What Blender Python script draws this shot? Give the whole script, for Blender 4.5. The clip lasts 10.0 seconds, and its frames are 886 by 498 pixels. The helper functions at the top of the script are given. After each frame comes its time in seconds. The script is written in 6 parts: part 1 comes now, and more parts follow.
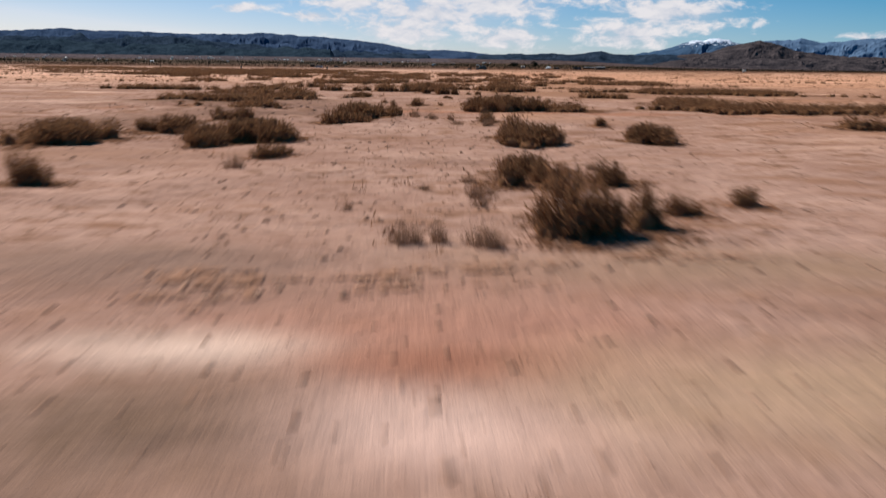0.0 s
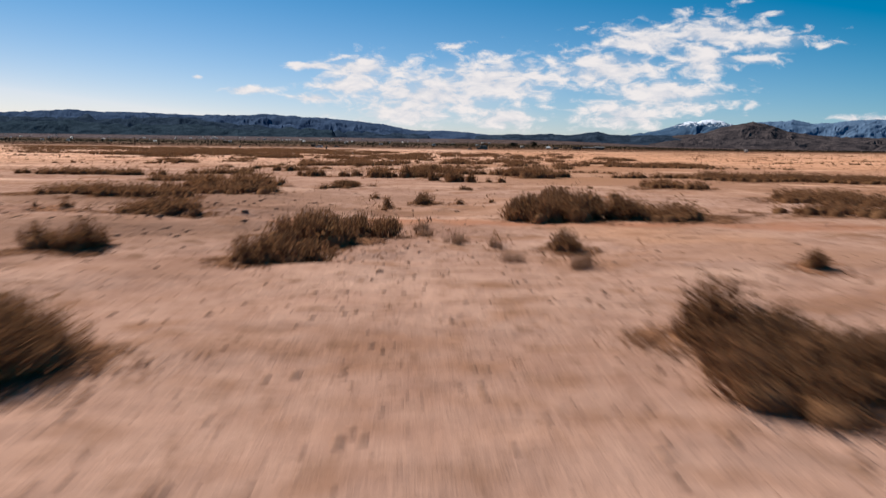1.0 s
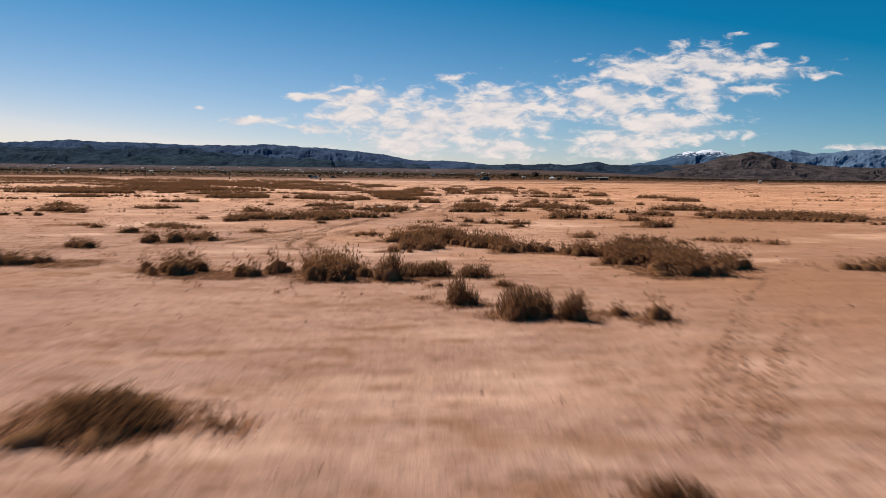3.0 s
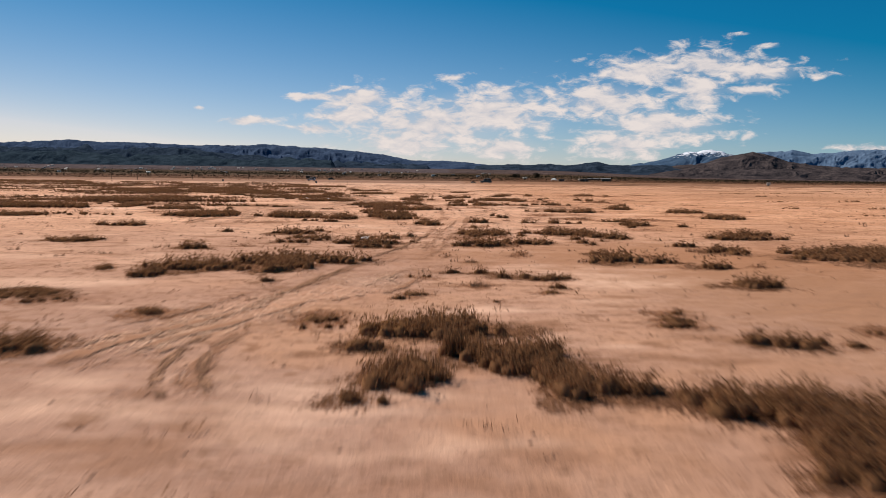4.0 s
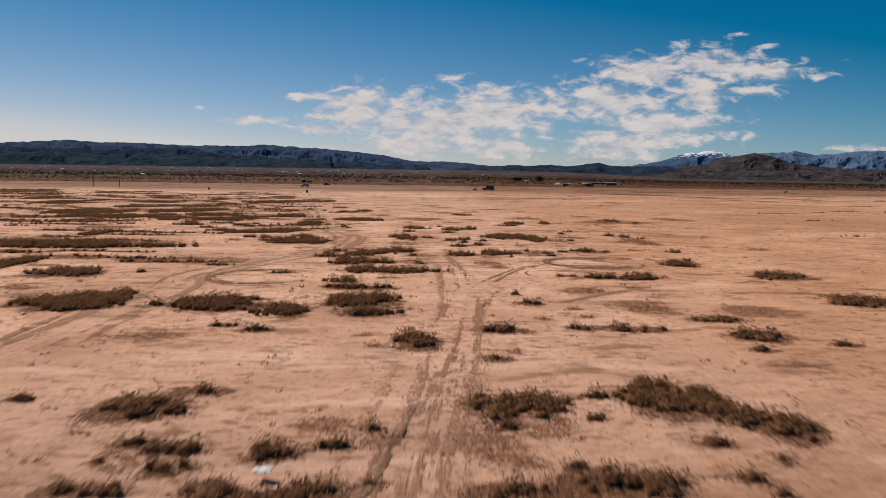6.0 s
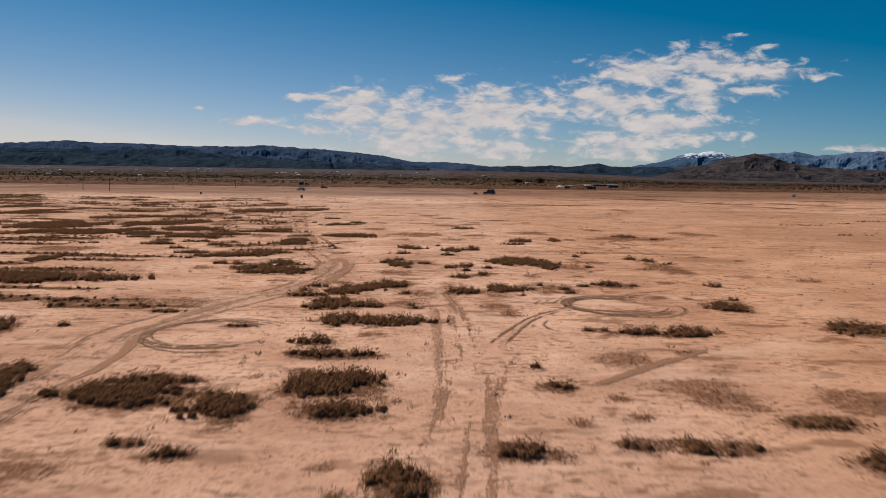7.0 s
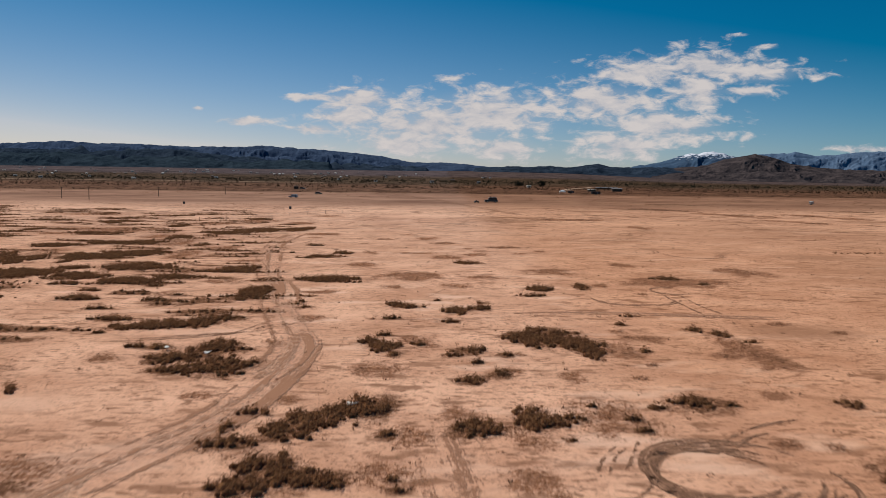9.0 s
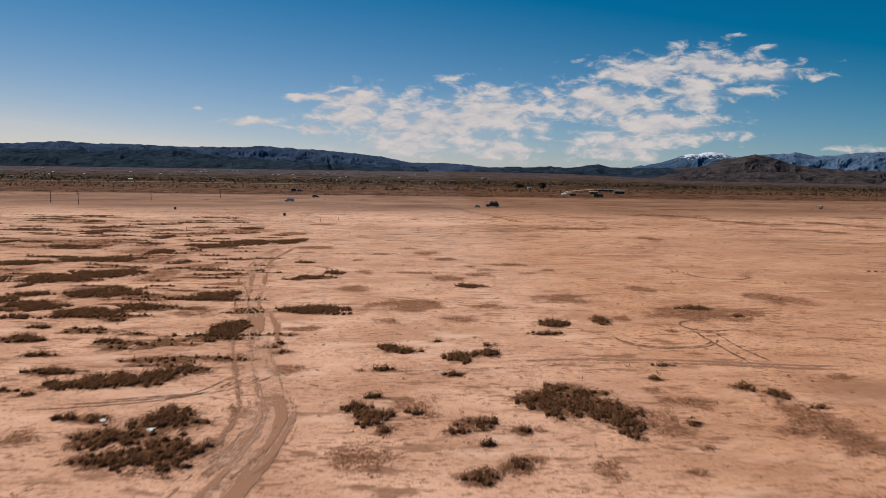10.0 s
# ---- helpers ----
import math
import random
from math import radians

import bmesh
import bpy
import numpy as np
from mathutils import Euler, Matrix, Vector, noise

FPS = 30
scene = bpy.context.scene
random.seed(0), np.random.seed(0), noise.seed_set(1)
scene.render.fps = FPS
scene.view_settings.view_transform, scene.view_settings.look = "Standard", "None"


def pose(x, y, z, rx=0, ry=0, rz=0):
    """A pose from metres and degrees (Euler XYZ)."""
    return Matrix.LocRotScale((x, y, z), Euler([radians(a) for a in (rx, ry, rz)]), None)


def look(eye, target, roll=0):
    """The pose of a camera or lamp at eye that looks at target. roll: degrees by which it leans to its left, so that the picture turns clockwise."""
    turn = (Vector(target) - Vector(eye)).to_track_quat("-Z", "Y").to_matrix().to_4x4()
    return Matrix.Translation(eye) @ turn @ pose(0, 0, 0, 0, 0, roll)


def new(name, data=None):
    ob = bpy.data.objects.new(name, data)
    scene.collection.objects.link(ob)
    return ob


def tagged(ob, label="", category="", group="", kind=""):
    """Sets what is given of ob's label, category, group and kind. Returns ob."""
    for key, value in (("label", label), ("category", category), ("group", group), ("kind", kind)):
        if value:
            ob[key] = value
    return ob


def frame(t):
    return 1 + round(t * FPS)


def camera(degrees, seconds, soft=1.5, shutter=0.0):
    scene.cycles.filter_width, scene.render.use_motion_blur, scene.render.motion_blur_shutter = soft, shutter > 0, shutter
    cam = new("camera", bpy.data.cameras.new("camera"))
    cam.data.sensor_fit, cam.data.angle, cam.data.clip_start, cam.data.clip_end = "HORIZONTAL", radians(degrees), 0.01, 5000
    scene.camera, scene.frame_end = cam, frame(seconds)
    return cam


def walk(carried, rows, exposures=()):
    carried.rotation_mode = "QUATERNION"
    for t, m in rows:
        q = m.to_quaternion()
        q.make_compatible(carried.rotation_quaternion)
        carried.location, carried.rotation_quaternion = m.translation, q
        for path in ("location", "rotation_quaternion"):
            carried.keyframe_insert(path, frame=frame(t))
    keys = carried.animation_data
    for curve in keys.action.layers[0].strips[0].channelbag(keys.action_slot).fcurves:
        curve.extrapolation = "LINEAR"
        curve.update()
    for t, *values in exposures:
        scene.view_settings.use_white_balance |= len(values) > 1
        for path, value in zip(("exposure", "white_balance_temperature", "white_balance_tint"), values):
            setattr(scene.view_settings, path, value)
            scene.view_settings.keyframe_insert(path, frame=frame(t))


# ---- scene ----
# ------------------------------------------------------------------ camera
cam = camera(61.7, 10.0, soft=0.75, shutter=0.55)


def flight(x, y, z, pitch, roll, yaw):
    """A pose from metres and degrees: pitch up, roll to the left, yaw to the left of +y."""
    return pose(x, y, z, 90 + pitch, 0, yaw) @ pose(0, 0, 0, 0, 0, roll)


walk(cam, [
    (0.0, flight(-0.03, 0.09, 1.53, -13.80, 0.60, 0.15)),
    (0.5, flight(-0.35, 5.57, 1.50, -10.77, 0.62, 0.16)),
    (1.0, flight(-0.65, 10.99, 1.51, -7.85, 0.63, 0.17)),
    (1.5, flight(-0.92, 16.33, 1.55, -5.86, 0.63, 0.18)),
    (2.0, flight(-1.15, 21.59, 1.65, -5.42, 0.62, 0.18)),
    (2.5, flight(-1.35, 26.82, 1.82, -5.50, 0.61, 0.17)),
    (3.0, flight(-1.50, 32.04, 2.11, -5.58, 0.60, 0.16)),
    (3.5, flight(-1.59, 37.28, 2.56, -5.59, 0.60, 0.16)),
    (4.0, flight(-1.63, 42.53, 3.19, -5.58, 0.62, 0.15)),
    (4.5, flight(-1.64, 47.73, 3.97, -5.57, 0.64, 0.15)),
    (5.0, flight(-1.64, 52.87, 4.82, -5.58, 0.66, 0.16)),
    (5.5, flight(-1.65, 57.96, 5.69, -5.58, 0.67, 0.16)),
    (6.0, flight(-1.66, 63.03, 6.51, -5.56, 0.68, 0.16)),
    (6.5, flight(-1.65, 68.09, 7.29, -5.54, 0.68, 0.15)),
    (7.0, flight(-1.65, 73.12, 8.05, -5.53, 0.68, 0.14)),
    (7.5, flight(-1.67, 78.08, 8.82, -5.54, 0.67, 0.13)),
    (8.0, flight(-1.72, 82.94, 9.62, -5.54, 0.67, 0.11)),
    (8.5, flight(-1.80, 87.72, 10.44, -5.54, 0.67, 0.09)),
    (9.0, flight(-1.89, 92.44, 11.28, -5.53, 0.67, 0.07)),
    (9.5, flight(-1.97, 97.13, 12.13, -5.53, 0.67, 0.06)),
    (10.0, flight(-2.05, 101.80, 12.98, -5.52, 0.68, 0.04)),
], exposures=[(0.0, 0.22, 6200, 9), (0.5, 0.32, 6350, 9), (1.0, 0.31, 6450, 9), (1.5, 0.2, 6500, 9), (2.0, 0.31, 6520, 9), (3.6, 0.15, 6900, 12), (4.4, 0.1, 6800, 12), (5.2, -0.05, 6720, 11), (7.5, -0.2, 6600, 10), (10.0, -0.2, 6600, 10)])

# ------------------------------------------------------------------ light
SUN_AZIMUTH = -50.0      # degrees from +y towards +x
SUN_HEIGHT = 44.0
SKY_STRENGTH = 0.095


def new_nodes(tree):
    def add(kind, **values):
        node = tree.nodes.new(kind)
        for key, value in values.items():
            if key in ("operation", "data_type", "blend_type", "interpolation_type", "clamp", "use_clamp", "noise_dimensions", "feature", "sky_type", "sun_disc"):
                setattr(node, key, value)
        return node
    return add


def build_world():
    world = bpy.data.worlds.new("sky")
    scene.world = world
    world.use_nodes = True
    tree = world.node_tree
    tree.nodes.clear()
    link = tree.links.new
    add = new_nodes(tree)
    sky = add("ShaderNodeTexSky", sky_type="NISHITA", sun_disc=False)
    sky.sun_elevation, sky.sun_rotation = radians(SUN_HEIGHT), radians(SUN_AZIMUTH)
    sky.altitude, sky.air_density, sky.dust_density, sky.ozone_density = 900, 1.0, 0.4, 1.6
    # deeper, slightly teal blue of the dry air
    tint = add("ShaderNodeMix", data_type="RGBA", blend_type="MULTIPLY")
    tint.inputs["Factor"].default_value = 1.0
    link(sky.outputs[0], tint.inputs["A"])
    # cloud bank: directions as slopes ahead of +y
    coord = add("ShaderNodeTexCoord")
    split = add("ShaderNodeSeparateXYZ")
    link(coord.outputs["Generated"], split.inputs[0])
    ahead = add("ShaderNodeMath", operation="MAXIMUM")
    link(split.outputs["Y"], ahead.inputs[0])
    ahead.inputs[1].default_value = 0.05
    u = add("ShaderNodeMath", operation="DIVIDE")
    v = add("ShaderNodeMath", operation="DIVIDE")
    for node, axis in ((u, "X"), (v, "Z")):
        link(split.outputs[axis], node.inputs[0])
        link(ahead.outputs[0], node.inputs[1])
    plane = add("ShaderNodeCombineXYZ")
    link(u.outputs[0], plane.inputs[0])
    link(v.outputs[0], plane.inputs[1])
    high = add("ShaderNodeMapRange")
    away = add("ShaderNodeMath", operation="MULTIPLY_ADD")   # deeper blue away from the sun
    link(u.outputs[0], away.inputs[0])
    away.inputs[1].default_value = 0.12
    link(v.outputs[0], away.inputs[2])
    link(away.outputs[0], high.inputs["Value"])
    high.inputs["From Min"].default_value, high.inputs["From Max"].default_value = 0.0, 0.25
    deep = add("ShaderNodeMix", data_type="RGBA")
    curve = add("ShaderNodeMath", operation="POWER")
    link(high.outputs[0], curve.inputs[0])
    curve.inputs[1].default_value = 0.75
    link(curve.outputs[0], deep.inputs["Factor"])
    sunward = add("ShaderNodeMapRange")
    link(u.outputs[0], sunward.inputs["Value"])
    sunward.inputs["From Min"].default_value, sunward.inputs["From Max"].default_value = -0.7, 0.45
    low_air = add("ShaderNodeMix", data_type="RGBA")
    link(sunward.outputs[0], low_air.inputs["Factor"])
    low_air.inputs["A"].default_value, low_air.inputs["B"].default_value = SKY_SUNWARD, SKY_LOW
    link(low_air.outputs["Result"], deep.inputs["A"])
    deep.inputs["B"].default_value = SKY_HIGH
    link(deep.outputs["Result"], tint.inputs["B"])
    nearest = None
    for cu, cv, ru, rv in CLOUDS:
        shift = add("ShaderNodeVectorMath", operation="MULTIPLY_ADD")
        link(plane.outputs[0], shift.inputs[0])
        shift.inputs[1].default_value = (1 / ru, 1 / rv, 0)
        shift.inputs[2].default_value = (-cu / ru, -cv / rv, 0)
        length = add("ShaderNodeVectorMath", operation="LENGTH")
        link(shift.outputs[0], length.inputs[0])
        far_off = add("ShaderNodeMath", operation="ADD")     # small clouds stay thin
        link(length.outputs["Value"], far_off.inputs[0])
        far_off.inputs[1].default_value = 0.45 if ru < 0.025 else 0.0
        if nearest is None:
            nearest = far_off.outputs[0]
        else:
            least = add("ShaderNodeMath", operation="SMOOTH_MIN")
            link(nearest, least.inputs[0])
            link(far_off.outputs[0], least.inputs[1])
            least.inputs[2].default_value = 0.35
            nearest = least.outputs[0]
    # wisps, drawn out level and leaning up to the right
    lean = add("ShaderNodeMapping")
    lean.inputs["Rotation"].default_value = (0, 0, radians(-12))
    lean.inputs["Scale"].default_value = (30, 70, 1)
    link(plane.outputs[0], lean.inputs["Vector"])
    wisp = add("ShaderNodeTexNoise")
    wisp.inputs["Scale"].default_value, wisp.inputs["Detail"].default_value, wisp.inputs["Roughness"].default_value, wisp.inputs["Distortion"].default_value = 1.0, 10, 0.6, 0.35
    link(lean.outputs[0], wisp.inputs["Vector"])
    body = add("ShaderNodeMath", operation="MULTIPLY_ADD")   # noise less the distance
    link(wisp.outputs[0], body.inputs[0])
    body.inputs[1].default_value = 3.6
    minus = add("ShaderNodeMath", operation="MULTIPLY")
    link(nearest, minus.inputs[0])
    minus.inputs[1].default_value = -0.8
    link(minus.outputs[0], body.inputs[2])
    cover = add("ShaderNodeMapRange", interpolation_type="SMOOTHSTEP")
    link(body.outputs[0], cover.inputs["Value"])
    cover.inputs["From Min"].default_value, cover.inputs["From Max"].default_value = 0.6, 1.6
    cover.inputs["To Min"].default_value, cover.inputs["To Max"].default_value = 0.0, 0.96
    veil = add("ShaderNodeMapRange", interpolation_type="SMOOTHSTEP")    # thin haze about the bank
    link(nearest, veil.inputs["Value"])
    veil.inputs["From Min"].default_value, veil.inputs["From Max"].default_value = 1.3, 0.1
    veil.inputs["To Min"].default_value, veil.inputs["To Max"].default_value = 0.0, 0.4
    fuller = add("ShaderNodeMath", operation="MAXIMUM")
    link(cover.outputs[0], fuller.inputs[0])
    link(veil.outputs[0], fuller.inputs[1])
    mix = add("ShaderNodeMix", data_type="RGBA")
    link(fuller.outputs[0], mix.inputs["Factor"])
    link(tint.outputs["Result"], mix.inputs["A"])
    puff = add("ShaderNodeMapRange")
    link(wisp.outputs[0], puff.inputs["Value"])
    puff.inputs["From Min"].default_value, puff.inputs["From Max"].default_value = 0.4, 0.62
    white = add("ShaderNodeMix", data_type="RGBA")
    link(puff.outputs[0], white.inputs["Factor"])
    white.inputs["A"].default_value, white.inputs["B"].default_value = CLOUD_GREY, CLOUD_WHITE
    link(white.outputs["Result"], mix.inputs["B"])
    back = add("ShaderNodeBackground")
    link(mix.outputs["Result"], back.inputs["Color"])
    back.inputs["Strength"].default_value = SKY_STRENGTH
    out = add("ShaderNodeOutputWorld")
    link(back.outputs[0], out.inputs["Surface"])


SKY_SUNWARD = (0.75, 0.665, 0.72, 1)
SKY_LOW = (0.84, 0.805, 1.04, 1)
SKY_HIGH = (0.0, 0.425, 0.635, 1)
CLOUD_WHITE = (7.6, 7.1, 7.0, 1)
CLOUD_GREY = (5.7, 5.7, 6.15, 1)
CLOUDS = [
    (-0.023, 0.0678, 0.107, 0.0320), (-0.113, 0.0996, 0.053, 0.0168), (0.060, 0.0850, 0.091, 0.0305), (-0.053, 0.0429, 0.053, 0.0168),
    (-0.177, 0.1034, 0.034, 0.0046), (0.210, 0.1014, 0.076, 0.0244), (0.261, 0.1402, 0.057, 0.0183), (0.343, 0.1505, 0.069, 0.0191),
    (0.406, 0.1438, 0.065, 0.0152), (0.333, 0.1174, 0.038, 0.0244), (0.286, 0.0710, 0.080, 0.0229), (0.234, 0.0436, 0.057, 0.0168),
    (0.076, 0.0389, 0.046, 0.0152), (-0.264, 0.0713, 0.029, 0.0053), (-0.173, 0.0625, 0.032, 0.0061), (-0.330, 0.0877, 0.008, 0.0030),
    (0.400, 0.1181, 0.038, 0.0061), (0.387, 0.1911, 0.014, 0.0030), (0.423, 0.1755, 0.023, 0.0038), (0.007, 0.1310, 0.021, 0.0069),
    (0.562, 0.0440, 0.038, 0.0046), (-0.128, 0.0794, 0.046, 0.0152)]
build_world()
sun = new("sun", bpy.data.lights.new("sun", "SUN"))
sun.data.energy, sun.data.angle, sun.data.color = 4.8, radians(0.5), (1.0, 0.93, 0.84)
sun_way = Vector((math.sin(radians(SUN_AZIMUTH)) * math.cos(radians(SUN_HEIGHT)), math.cos(radians(SUN_AZIMUTH)) * math.cos(radians(SUN_HEIGHT)), math.sin(radians(SUN_HEIGHT))))
sun.matrix_world = look(sun_way * 100, (0, 0, 0))


# ------------------------------------------------------------------ materials
def material(name, low, high, scale=6.0, rough=0.9, bump=0.3, bump_scale=60.0, fine=0.5, depth=0.01, metal=0.0, island=0.0, third=None, third_scale=0.05, third_range=(0.5, 0.62), specks=None, snow=None, zones=(), gloss=0.0, thin=0.0, world=False, stains=(), far_specks=(), lumps=0.0, east=None):
    """Two tones mixed by noise at two sizes, an optional third tone in large patches, and fine relief."""
    mat = bpy.data.materials.new(name)
    mat.use_nodes = True
    tree = mat.node_tree
    tree.nodes.clear()
    link = tree.links.new
    add = new_nodes(tree)
    place = add("ShaderNodeTexCoord").outputs["Object"]
    if world:
        place = add("ShaderNodeNewGeometry").outputs["Position"]

    drawn_out = add("ShaderNodeMapping")                # wind-blown marks are longer than wide
    drawn_out.inputs["Scale"].default_value = (0.45, 1, 1)
    drawn_out.inputs["Rotation"].default_value = (0, 0, radians(-8))
    link(place, drawn_out.inputs["Vector"])

    def noise_of(size, detail=5, rough_=0.6, streaked=False):
        n = add("ShaderNodeTexNoise")
        n.inputs["Scale"].default_value, n.inputs["Detail"].default_value, n.inputs["Roughness"].default_value = size, detail, rough_
        link(drawn_out.outputs[0] if streaked else place, n.inputs["Vector"])
        return n.outputs[0]

    big, small = noise_of(scale), noise_of(scale * 9)
    sum_ = add("ShaderNodeMath", operation="MULTIPLY_ADD")
    link(small, sum_.inputs[0])
    sum_.inputs[1].default_value = fine
    link(big, sum_.inputs[2])
    ramp = add("ShaderNodeMapRange")
    link(sum_.outputs[0], ramp.inputs["Value"])
    middle = 0.5 + 0.5 * fine
    ramp.inputs["From Min"].default_value, ramp.inputs["From Max"].default_value = middle - 0.22, middle + 0.22
    factor = ramp.outputs[0]
    if island > 0:
        rnd = add("ShaderNodeNewGeometry").outputs["Random Per Island"]
        mixf = add("ShaderNodeMix", data_type="FLOAT")
        mixf.inputs["Factor"].default_value = island
        link(factor, mixf.inputs["A"])
        link(rnd, mixf.inputs["B"])
        factor = mixf.outputs["Result"]
    mix = add("ShaderNodeMix", data_type="RGBA")
    link(factor, mix.inputs["Factor"])
    mix.inputs["A"].default_value, mix.inputs["B"].default_value = (*low, 1), (*high, 1)
    colour = mix.outputs["Result"]
    if third:
        patch = add("ShaderNodeMapRange", interpolation_type="SMOOTHSTEP")
        value = noise_of(third_scale, 6, 0.65)
        if snow:                                       # more of the third tone higher up
            height = add("ShaderNodeSeparateXYZ")
            link(place, height.inputs[0])
            level = add("ShaderNodeMapRange")
            link(height.outputs["Z"], level.inputs["Value"])
            level.inputs["From Min"].default_value, level.inputs["From Max"].default_value = snow
            level.inputs["To Min"].default_value, level.inputs["To Max"].default_value = -0.35, 0.12
            raised = add("ShaderNodeMath", operation="ADD")
            link(value, raised.inputs[0])
            link(level.outputs[0], raised.inputs[1])
            value = raised.outputs[0]
        link(value, patch.inputs["Value"])
        patch.inputs["From Min"].default_value, patch.inputs["From Max"].default_value = third_range
        again = add("ShaderNodeMix", data_type="RGBA")
        link(patch.outputs[0], again.inputs["Factor"])
        link(colour, again.inputs["A"])
        again.inputs["B"].default_value = (*third, 1)
        colour = again.outputs["Result"]
    def with_specks(colour, marks, only=None):
        for tone, size, low_at, high_at in marks or ():
            spot = add("ShaderNodeMapRange", interpolation_type="SMOOTHSTEP")
            link(noise_of(size, 4, 0.6, True), spot.inputs["Value"])
            spot.inputs["From Min"].default_value, spot.inputs["From Max"].default_value = low_at, high_at
            spot.inputs["To Max"].default_value = 0.85
            where = add("ShaderNodeMapRange", interpolation_type="SMOOTHSTEP")
            link(noise_of(size * 0.06 + 0.01, 3, 0.5), where.inputs["Value"])
            where.inputs["From Min"].default_value, where.inputs["From Max"].default_value = 0.36, 0.56
            both_ = add("ShaderNodeMath", operation="MULTIPLY")
            link(spot.outputs[0], both_.inputs[0])
            link(where.outputs[0], both_.inputs[1])
            if only:
                within = add("ShaderNodeMath", operation="MULTIPLY")
                link(both_.outputs[0], within.inputs[0])
                link(only, within.inputs[1])
                both_ = within
            again = add("ShaderNodeMix", data_type="RGBA")
            link(both_.outputs[0], again.inputs["Factor"])
            link(colour, again.inputs["A"])
            again.inputs["B"].default_value = (*tone, 1)
            colour = again.outputs["Result"]
        return colour

    def with_stains(colour):
        edges = noise_of(0.9, 6, 0.7) if stains else None
        for x, y, rx, ry, tone in stains:
            near_by = add("ShaderNodeVectorMath", operation="MULTIPLY_ADD")
            link(place, near_by.inputs[0])
            near_by.inputs[1].default_value, near_by.inputs[2].default_value = (1 / rx, 1 / ry, 0), (-x / rx, -y / ry, 0)
            length = add("ShaderNodeVectorMath", operation="LENGTH")
            link(near_by.outputs[0], length.inputs[0])
            ragged = add("ShaderNodeMath", operation="MULTIPLY_ADD")
            link(edges, ragged.inputs[0])
            ragged.inputs[1].default_value = 1.6
            link(length.outputs["Value"], ragged.inputs[2])
            amount = add("ShaderNodeMapRange", interpolation_type="SMOOTHSTEP")
            link(ragged.outputs[0], amount.inputs["Value"])
            amount.inputs["From Min"].default_value, amount.inputs["From Max"].default_value = 2.1, 0.9
            amount.inputs["To Min"].default_value, amount.inputs["To Max"].default_value = 0.0, 0.85
            again = add("ShaderNodeMix", data_type="RGBA")
            link(amount.outputs[0], again.inputs["Factor"])
            link(colour, again.inputs["A"])
            again.inputs["B"].default_value = (*tone, 1)
            colour = again.outputs["Result"]
        return colour

    if zones:                                          # soils and ground tones that follow one another along y
        along = add("ShaderNodeSeparateXYZ")
        link(place, along.inputs[0])
    for k, (start, end, sway, one, two, grain) in enumerate(zones):
        if k == 1:                                     # the far soils show no single clods
            colour = with_stains(with_specks(colour, specks))
        if k == 2:
            colour = with_specks(colour, far_specks, part_of.outputs[0])
        shifted = add("ShaderNodeMath", operation="MULTIPLY_ADD")
        link(noise_of(1.2 / sway, 5, 0.6), shifted.inputs[0])
        shifted.inputs[1].default_value = 3 * sway
        link(along.outputs["Y"], shifted.inputs[2])
        part_of = add("ShaderNodeMapRange", interpolation_type="SMOOTHSTEP")
        link(shifted.outputs[0], part_of.inputs["Value"])
        part_of.inputs["From Min"].default_value, part_of.inputs["From Max"].default_value = start + 1.5 * sway, end + 1.5 * sway
        soil_mix = add("ShaderNodeMapRange")
        link(noise_of(grain, 7, 0.7), soil_mix.inputs["Value"])
        soil_mix.inputs["From Min"].default_value, soil_mix.inputs["From Max"].default_value = 0.36, 0.64
        soil = add("ShaderNodeMix", data_type="RGBA")
        link(soil_mix.outputs[0], soil.inputs["Factor"])
        soil.inputs["A"].default_value, soil.inputs["B"].default_value = (*one, 1), (*two, 1)
        again = add("ShaderNodeMix", data_type="RGBA")
        link(part_of.outputs[0], again.inputs["Factor"])
        link(colour, again.inputs["A"])
        link(soil.outputs["Result"], again.inputs["B"])
        colour = again.outputs["Result"]
    if east:                                           # duller, oranger sand towards +x: dimming with view and sun angle, put into colour
        start, end, tone = east
        sway = add("ShaderNodeMath", operation="MULTIPLY_ADD")
        link(noise_of(0.06, 5, 0.6), sway.inputs[0])
        sway.inputs[1].default_value = 16
        link(along.outputs["X"], sway.inputs[2])
        part_of = add("ShaderNodeMapRange", interpolation_type="SMOOTHSTEP")
        link(sway.outputs[0], part_of.inputs["Value"])
        part_of.inputs["From Min"].default_value, part_of.inputs["From Max"].default_value = start + 8, end + 8
        again = add("ShaderNodeMix", data_type="RGBA", blend_type="MULTIPLY")
        link(part_of.outputs[0], again.inputs["Factor"])
        link(colour, again.inputs["A"])
        again.inputs["B"].default_value = (*tone, 1)
        colour = again.outputs["Result"]
    if len(zones) < 2:
        colour = with_stains(with_specks(colour, specks))
    shader = add("ShaderNodeBsdfPrincipled")
    link(colour, shader.inputs["Base Color"])
    shader.inputs["Roughness"].default_value, shader.inputs["Metallic"].default_value = rough, metal
    shader.inputs["Specular IOR Level"].default_value = gloss
    if bump:
        relief = add("ShaderNodeBump")
        relief.inputs["Strength"].default_value, relief.inputs["Distance"].default_value = bump, depth
        height = noise_of(bump_scale, 4, 0.7)
        if lumps:
            coarse = add("ShaderNodeMath", operation="MULTIPLY_ADD")
            link(noise_of(bump_scale * 0.22, 3, 0.6, True), coarse.inputs[0])
            coarse.inputs[1].default_value = lumps
            link(height, coarse.inputs[2])
            height = coarse.outputs[0]
        link(height, relief.inputs["Height"])
        link(relief.outputs[0], shader.inputs["Normal"])
